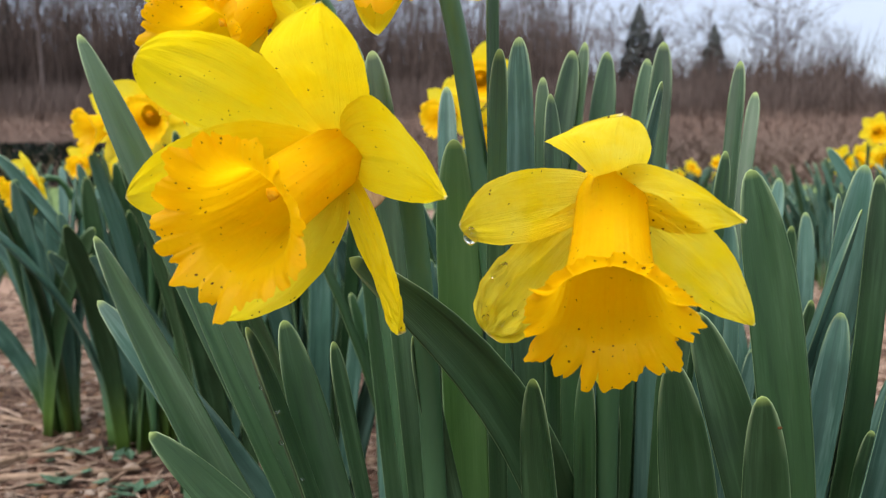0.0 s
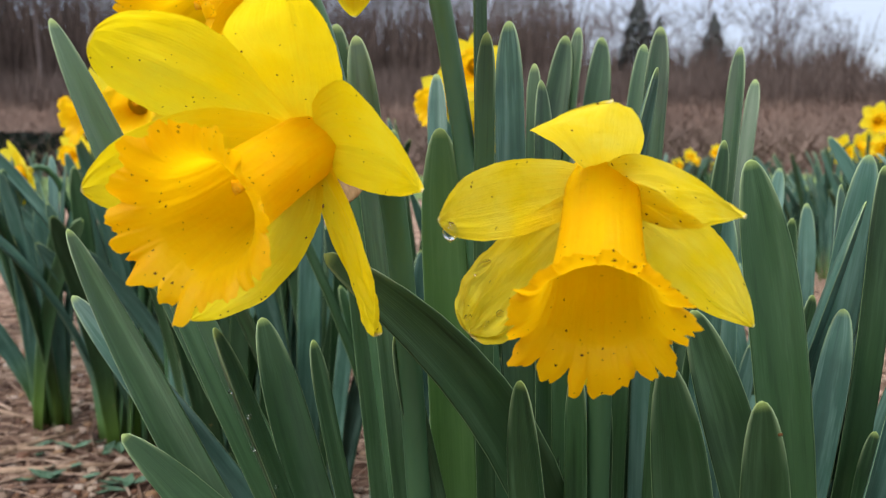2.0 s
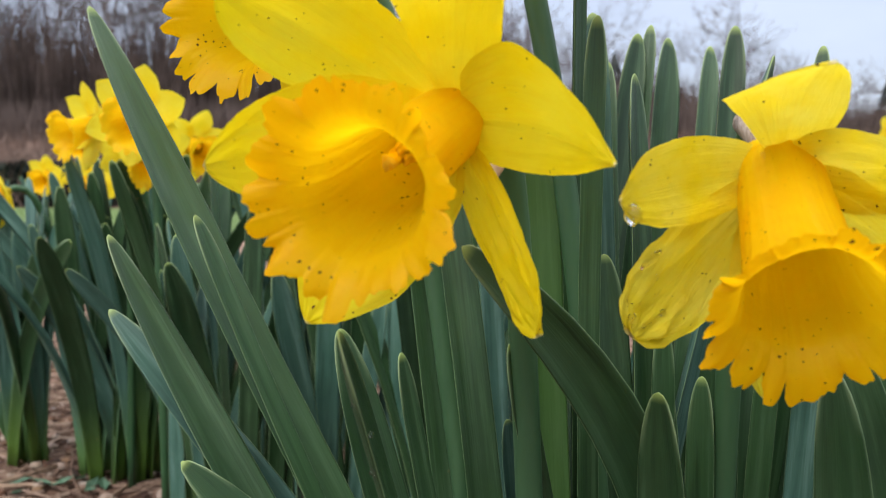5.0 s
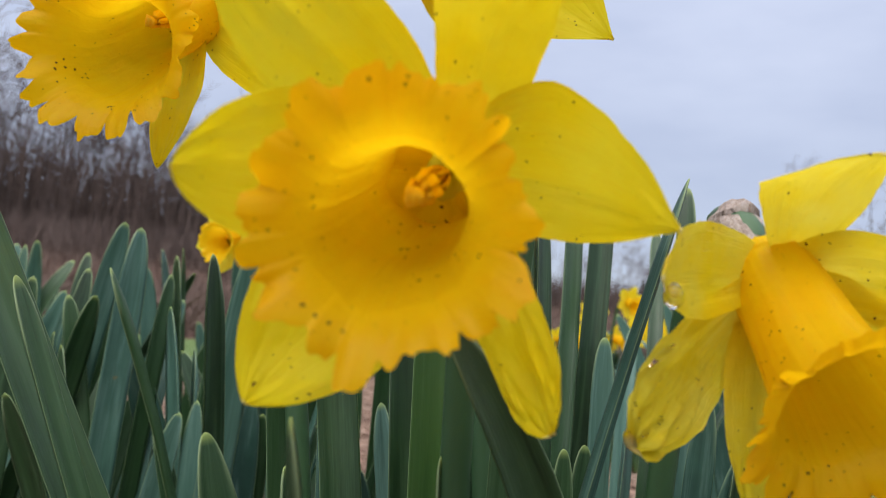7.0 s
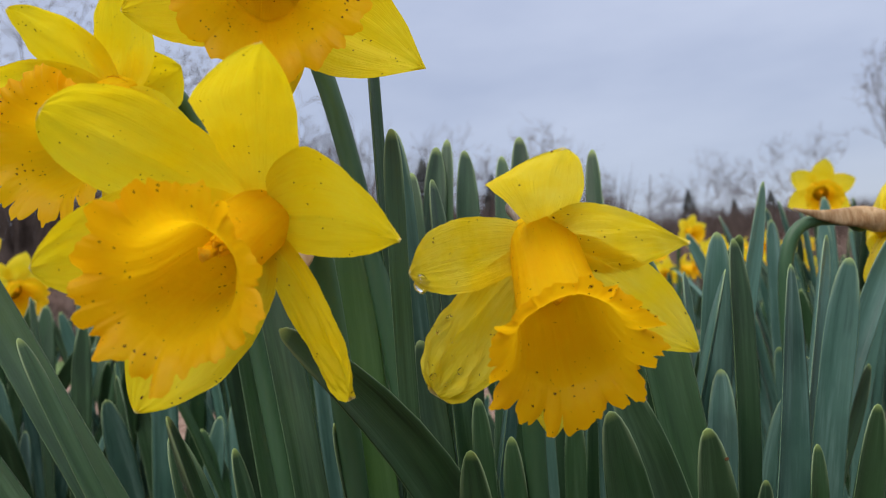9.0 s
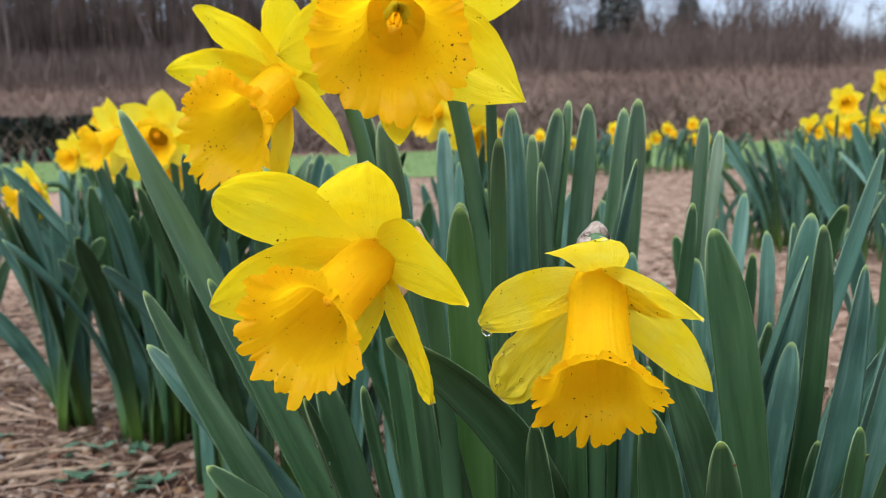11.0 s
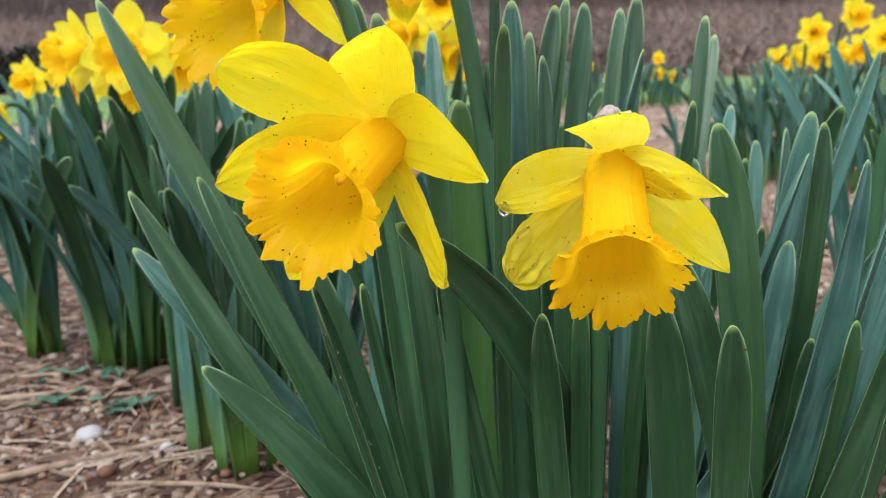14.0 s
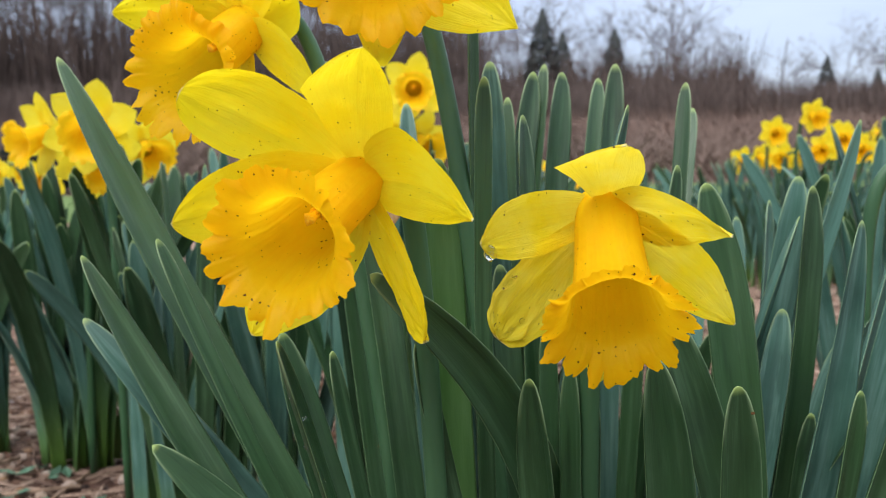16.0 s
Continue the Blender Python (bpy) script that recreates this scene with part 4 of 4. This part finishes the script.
def far_flower(label):
    """A simpler bloom, mouth along +x from its throat at the origin, stem hanging down."""
    f = thing("daffodil", label, "flower", "daffodils further off")
    O, R = V(0, 0, 0), V(0.036, 0, -0.006)
    tips = [V(0.012 + 0.004 * math.sin(k * 2.1), 0.041 * math.sin(k * math.pi / 3 + 0.2), 0.041 * math.cos(k * math.pi / 3 + 0.2)) for k in range(6)]
    for k, t in enumerate(tips):
        part("petal", petal_mesh(O, V(1, 0, 0), t, 0.027, 0.10, 0.2, seed=k, steps=8, across=6), far_yellow, f)
    trumpet = part("trumpet", trumpet_mesh(O, R, 0.0215, 0.0105, 18, 0.0014, 0.0044, seed=4, rings_n=14, seg=72), far_gold, f, "golden frilled trumpet")
    part("neck", sheet("neck", rings([V(0.003, 0, 0), V(0.0005, 0, 0), V(-0.004, 0, 0), V(-0.010, 0, 0.001)], [0.0104, 0.0110, 0.0065, 0.0035], 12), True, True), throat_yellow, f)
    part("pistil", sheet("pistil", rings([V(0.002 * k, 0, 0) for k in range(9)], [0.001] * 6 + [0.003, 0.003, 0.001], 8), True, True), pollen, trumpet)
    pts = [V(-0.001, 0, 0), V(-0.05, 0, 0.018), V(-0.05, 0, -0.05), V(-0.03, 0, -0.2), V(-0.03, 0, -0.36)]
    part("stem", sheet("stem", rings([bez(pts, k / 12) for k in range(13)], [0.004] * 13, 7), True, True), stem_green, f)
    return f


proto = far_flower("yellow daffodil with golden trumpet among the further clumps")
spots = []


def bloom(x, y, z, turn, nod=0):
    m = pose(x, y, z, 0, nod, turn)
    if not spots:
        proto.matrix_basis = m
    else:
        copy_thing(proto, m)
    spots.append(m)


# turn: the mouth's heading, -90 towards the path
bloom(-0.251, 0.76, 0.370, -88, 2)
bloom(-0.322, 0.86, 0.368, -130, 6)
bloom(-0.275, 0.84, 0.345, -60, 10)
bloom(-0.268, 1.00, 0.355, -50, 10)
bloom(-0.488, 1.03, 0.303, -130, 12)
bloom(-0.554, 1.50, 0.313, -80, 8)
bloom(-0.826, 2.20, 0.392, -95, 0)
bloom(-0.821, 2.00, 0.330, -150, 10)
bloom(-0.889, 2.30, 0.321, -60, 10)
bloom(-0.712, 1.70, 0.322, -100, 8)
bloom(-1.25, 2.3, 0.33, -80, 10)
bloom(-1.4, 2.35, 0.36, -110, 10)
bloom(0.042, 1.0, 0.420, -95, 0)
bloom(0.047, 1.02, 0.358, -60, 10)
bloom(0.010, 1.05, 0.385, -130, 5)
bloom(0.66, 0.92, 0.400, -120, 8)
bloom(0.70, 1.03, 0.305, -60, 12)
bloom(0.76, 0.96, 0.285, -140, 10)
bloom(0.982, 1.95, 0.381, -100, 4)
bloom(1.021, 1.85, 0.417, -85, 9)
bloom(1.130, 1.90, 0.365, -115, 5)
bloom(1.090, 1.70, 0.325, -70, 10)
bloom(1.064, 2.05, 0.321, -130, 6)
bloom(1.019, 2.10, 0.322, -60, 11)
bloom(1.022, 2.20, 0.311, -95, 7)
bloom(1.238, 2.00, 0.341, -105, 12)
bloom(1.313, 2.00, 0.378, -80, 8)
bloom(1.077, 2.00, 0.329, -50, 4)
bloom(1.144, 2.00, 0.342, -140, 9)
bloom(1.303, 1.90, 0.342, -100, 5)
bloom(1.434, 2.00, 0.369, -90, 10)
rng = random.Random(7)
for k in range(14):
    bloom(0.66 + 0.068 * k + rng.uniform(-0.04, 0.04), 4.62 + rng.uniform(-0.1, 0.2), rng.uniform(0.17, 0.28), -90 + rng.uniform(-60, 60), 8)
bloom(1.62, 4.75, 0.17, -90, 5)
for k in range(8):
    bloom(1.40 + 0.05 * k, 2.42 + rng.uniform(-0.1, 0.15), rng.uniform(0.30, 0.40), -90 + rng.uniform(-60, 60), 8)

# ---- litter on the soil ----
def litter_spot(x0, x1, y0, y1):
    """A place in the stretch, thinning out past its edges."""
    x, y = random.uniform(x0, x1) + random.gauss(0, 0.09 * (x1 - x0)), random.uniform(y0, y1) + random.gauss(0, 0.09 * (y1 - y0))
    return V(x, y, rise(x, y))


def chips(name, n, area, size, material, label, category):
    pieces = []
    for _ in range(n):
        p = litter_spot(*area)
        q, s = random.uniform(0, 6.283), size * random.uniform(0.4, 1.6)
        d = V(math.cos(q), math.sin(q), random.uniform(-0.25, 0.25)) * s
        w = V(-math.sin(q), math.cos(q), random.uniform(-0.3, 0.3)) * s * random.uniform(0.25, 0.6)
        h = V(0, 0, s * random.uniform(0.12, 0.35))
        p = p + V(0, 0, s * 0.1)
        pieces.append(([p - d - w, p + d - w * 0.7, p + d * 0.9 + w, p - d * 0.8 + w * 0.8, p - d * 0.8 - w * 0.7 + h, p + d * 0.8 - w * 0.5 + h, p + d * 0.7 + w * 0.7 + h, p - d * 0.7 + w * 0.6 + h],
                       [(4, 5, 6, 7), (0, 1, 5, 4), (1, 2, 6, 5), (2, 3, 7, 6), (3, 0, 4, 7)]))
    return tagged(part(name, merged(name, pieces), material, None), label, category, kind="stuff")


chips("bark_mulch", 17000, (-1.25, 0.4, 0.38, 1.9), 0.0075, mixed_bark, "small brown bark chips and crumbs of soil", "mulch")
pieces = []
for k in range(4600):
    p, r = litter_spot(-1.0, 0.15, 0.42, 1.5), 0.0034 * (0.4 + 0.5 * random.random() + 1.6 * random.random() ** 5)
    if k < 800:
        p, r = litter_spot(-0.60, -0.12, 0.52, 0.84), random.uniform(0.0018, 0.0052)
    q = random.uniform(0, 6.283)
    p.z += 0.002
    vs = [p + V(math.cos(q + a) * r * random.uniform(0.7, 1.2), math.sin(q + a) * r * random.uniform(0.7, 1.2), h * r) for h, n in ((0.15, 6), (0.75, 5)) for a in [2 * math.pi * i / n for i in range(n)]] + [p + V(0, 0, r)]
    pieces.append((vs, [(i, (i + 1) % 6, 6 + min(4, i)) for i in range(6)] + [(6 + i, (1 + i) % 6, 6 + (i + 1) % 5) for i in range(5)] + [(6 + i, 6 + (i + 1) % 5, 11) for i in range(5)]))
gravel_mesh = merged("gravel", pieces)
gravel_mesh.shade_smooth()
tagged(part("gravel", gravel_mesh, mixed_gravel, None), "fine mixed gravel scattered on the soil", "gravel", kind="stuff")
chips("straw_mulch_coarse", 14000, (0.0, 3.0, 1.1, 5.0), 0.013, mixed_straw, "coarse tan mulch on the further bed", "mulch")


def straw(p, q, length, r, bend):
    d = V(math.cos(q), math.sin(q), 0)
    pts = [p, p + d * length * 0.5 + V(-d.y, d.x, 0) * bend * length, p + d * length]
    path = [bez(pts, k / 5) for k in range(6)]
    for c in path:
        c.z = rise(c.x, c.y) + r * 0.9 + 0.004
    return path


pieces = []
for k in range(8600):
    p = litter_spot(-0.2, 3.0, 1.0, 4.6) if k > 1900 else litter_spot(-1.2, 0.1, 0.5, 1.9)
    thick = random.uniform(0.0006, 0.0017) if k > 1900 else random.choice((0.0005, 0.0008, 0.0011, 0.0018))
    path = straw(p, random.gauss(0.2, 0.8), random.uniform(0.03, 0.14), random.uniform(0.0008, 0.0022), random.gauss(0, 0.14))
    rg = rings([path[0], path[2], path[5]], [thick] * 3, 3)
    pieces.append(([v for r in rg for v in r], [(i * 3 + j, i * 3 + (j + 1) % 3, (i + 1) * 3 + (j + 1) % 3, (i + 1) * 3 + j) for i in range(2) for j in range(3)]))
tagged(part("loose_straw", merged("loose_straw", pieces), mixed_straw, None), "loose tan straw and dead stalks", "straw", kind="stuff")

for x, y, deg, length, r in ((-0.56, 0.745, 58, 0.270, 0.0048), (-0.60, 0.82, 11, 0.285, 0.0050), (-0.42, 0.645, 25, 0.240, 0.0042), (-0.343, 0.819, 78, 0.130, 0.0026),
                              (-0.72, 1.11, -22, 0.250, 0.0045), (-0.80, 1.30, -40, 0.220, 0.0050), (-0.55, 1.16, 75, 0.110, 0.0040), (-0.50, 0.90, 15, 0.120, 0.0030),
                              (-0.95, 1.36, 12, 0.380, 0.0050), (-0.44, 0.70, -30, 0.090, 0.0026), (-0.28, 0.66, -12, 0.140, 0.0030), (-0.62, 1.00, 30, 0.100, 0.0030)):
    path = straw(V(x, y, 0), radians(deg), length, r, 0.04)
    st = part("dead_stalk", sheet("dead_stalk", rings([c - V(0, 0, r * 0.35) for c in path], [r * 0.7, r * 0.95, r * 0.85, r * 0.95, r * 0.75, r * 0.45], 8, None, 0.55, 0.22), True, True), straw_tan, None)
    tagged(st, "long dry tan stalk lying on the soil", "stalk", "dead stalks")

pebble_mesh = bpy.data.meshes.new("pebble")
bm = bmesh.new()
bmesh.ops.create_icosphere(bm, subdivisions=3, radius=1)
for v in bm.verts:
    v.co *= 1 + 0.18 * noise.noise(v.co * 1.3) + 0.05 * noise.noise(v.co * 4)
    v.co.z *= 0.68
bm.to_mesh(pebble_mesh)
bm.free()
pebble_mesh.shade_smooth()
pebble_mesh.materials.append(stone_grey)
pale_mesh = pebble_mesh.copy()
pale_mesh.materials.clear()
pale_mesh.materials.append(stone_pale)
for k in range(110):
    x, y, s = (-0.325, 0.757, 0.0135) if k == 0 else (random.uniform(-0.75, 0.0), random.uniform(0.5, 1.25), random.uniform(0.003, 0.009))
    pb = tagged(new("pebble", pale_mesh if k % 7 == 0 else pebble_mesh), "rounded pale grey pebble on the soil", "pebble", "pebbles")
    pb.matrix_basis = pose(x, y, rise(x, y) + s * 0.35, random.uniform(-20, 20), random.uniform(-20, 20), random.uniform(0, 360)) @ Matrix.Scale(s, 4)


def tuft_spot():
    c = random.choice((V(0.30, 0.62, 0), V(0.24, 0.72, 0), V(0.42, 0.80, 0), V(0.50, 1.25, 0), V(0.66, 1.45, 0), V(0.20, 0.95, 0)))
    x, y = c.x + random.gauss(0, 0.03), c.y + random.gauss(0, 0.03)
    return V(x, y, rise(x, y) - 0.003)


blades("dry_grass", 420, tuft_spot, 0.12, 0.0012, straw_tan, "dry tan grass tufts among the leaf clumps", "grass", 0.3)

pieces = []
for k in range(34):
    c = random.choice((V(-0.41, 0.925, 0), V(-0.357, 0.905, 0), V(-0.385, 0.843, 0), V(-0.315, 0.817, 0), V(-0.54, 0.967, 0)))
    p = c + V(random.gauss(0, 0.013), random.gauss(0, 0.010), 0.010)
    q = random.uniform(0, 6.283)
    d, w = V(math.cos(q), math.sin(q), 0.25) * 0.012, V(-math.sin(q), math.cos(q), 0.1) * 0.006
    pieces.append(([p - d, p + w, p + d, p - w, p + V(0, 0, -0.003)], [(0, 1, 4), (1, 2, 4), (2, 3, 4), (3, 0, 4)]))
tagged(part("weed_seedlings", merged("weed_seedlings", pieces), weed_green, None), "small grey-green weed seedlings on the soil", "weed", kind="stuff")

# rain beads on a narrow leaf beside the hanging flower
bead_mesh = bpy.data.meshes.new("raindrop_bead")
bm = bmesh.new()
bmesh.ops.create_icosphere(bm, subdivisions=2, radius=1)
bm.to_mesh(bead_mesh)
bm.free()
bead_mesh.shade_smooth()
bead_mesh.materials.append(water)
bead_tip, bead_low, bead_base = V(-0.056, 0.256, 0.288), V(-0.036, 0.285, 0.20), V(0.0, 0.33, -0.01)
for k, u in enumerate((0.62, 0.655, 0.69, 0.70, 0.74, 0.78, 0.81, 0.86, 0.90, 0.93)):
    f = (u - 0.66) / 0.34
    p = bead_low.lerp(bead_tip, max(0.0, f)) if f > 0 else bead_base.lerp(bead_low, u / 0.66)
    bead = tagged(new("raindrop", bead_mesh), "tiny clear rain bead on a narrow leaf", "raindrop", "rain beads")
    r = 0.0005 + 0.0004 * ((k * 37) % 10) / 10
    bead.matrix_basis = pose(p.x + 0.0012 * (-1) ** k, p.y - 0.0028, p.z) @ Matrix.Scale(r, 4)


# water lying on the bowed flower's petal, blemishes on two leaves
def nearest(ob, p):
    """The point of a mesh nearest to p, and its normal there."""
    v = min(ob.data.vertices, key=lambda w: (w.co - p).length)
    return v.co.copy(), v.normal.copy()


wet = min((c for c in fb.children if c.name.startswith("petal")), key=lambda c: min((v.co - V(0.0108, 0.2540, 0.2862)).length for v in c.data.vertices))
for p, r, tall in ((V(0.0145, 0.2505, 0.3035), 0.0021, 1.7), (V(0.0120, 0.2520, 0.2905), 0.0011, 1.0), (V(0.0150, 0.2530, 0.2885), 0.0014, 0.8), (V(0.0190, 0.2520, 0.2905), 0.0010, 1.0),
                   (V(0.0105, 0.2520, 0.2945), 0.0008, 1.2), (V(0.0205, 0.2500, 0.2960), 0.0007, 1.0)):
    c, n = nearest(wet, p)
    n = n if n.y < 0 else -n
    lie = n.to_track_quat("Z", "Y").to_matrix().to_4x4()
    bead = tagged(new("raindrop", bead_mesh), "flat clear raindrop lying on a wet petal", "raindrop", "rain beads")
    bead.matrix_basis = Matrix.Translation(c) @ lie @ Matrix.Diagonal((r, r * tall, r * 0.42, 1))
scar_brown = plain_material("leaf_scar_brown", (0.07, 0.032, 0.012), (0.15, 0.075, 0.025), 900, 0.8, 0.2, 0.5, 0.0004)
scar_mesh = bpy.data.meshes.new("scar")
bm = bmesh.new()
bmesh.ops.create_icosphere(bm, subdivisions=2, radius=1)
for v in bm.verts:
    v.co *= 1 + 0.45 * noise.noise(v.co * 2.1)
bm.to_mesh(scar_mesh)
bm.free()
scar_mesh.materials.append(scar_brown)
for p, r in ((V(-0.0010, 0.2915, 0.2645), 0.0011), (V(0.0905, 0.2470, 0.2590), 0.0007), (V(-0.0020, 0.2900, 0.2690), 0.0005), (V(0.004, 0.294, 0.279), 0.0004)):
    blade = min((c for c in clump.children if c.name.startswith("leaf")), key=lambda c: min((v.co - p).length for v in c.data.vertices))
    c, n = nearest(blade, p)
    mark = part("scar", scar_mesh, scar_brown, blade, "small brown scar")
    mark.matrix_basis = Matrix.Translation(c) @ n.to_track_quat("Z", "Y").to_matrix().to_4x4() @ Matrix.Diagonal((r, r * 0.7, r * 0.35, 1))
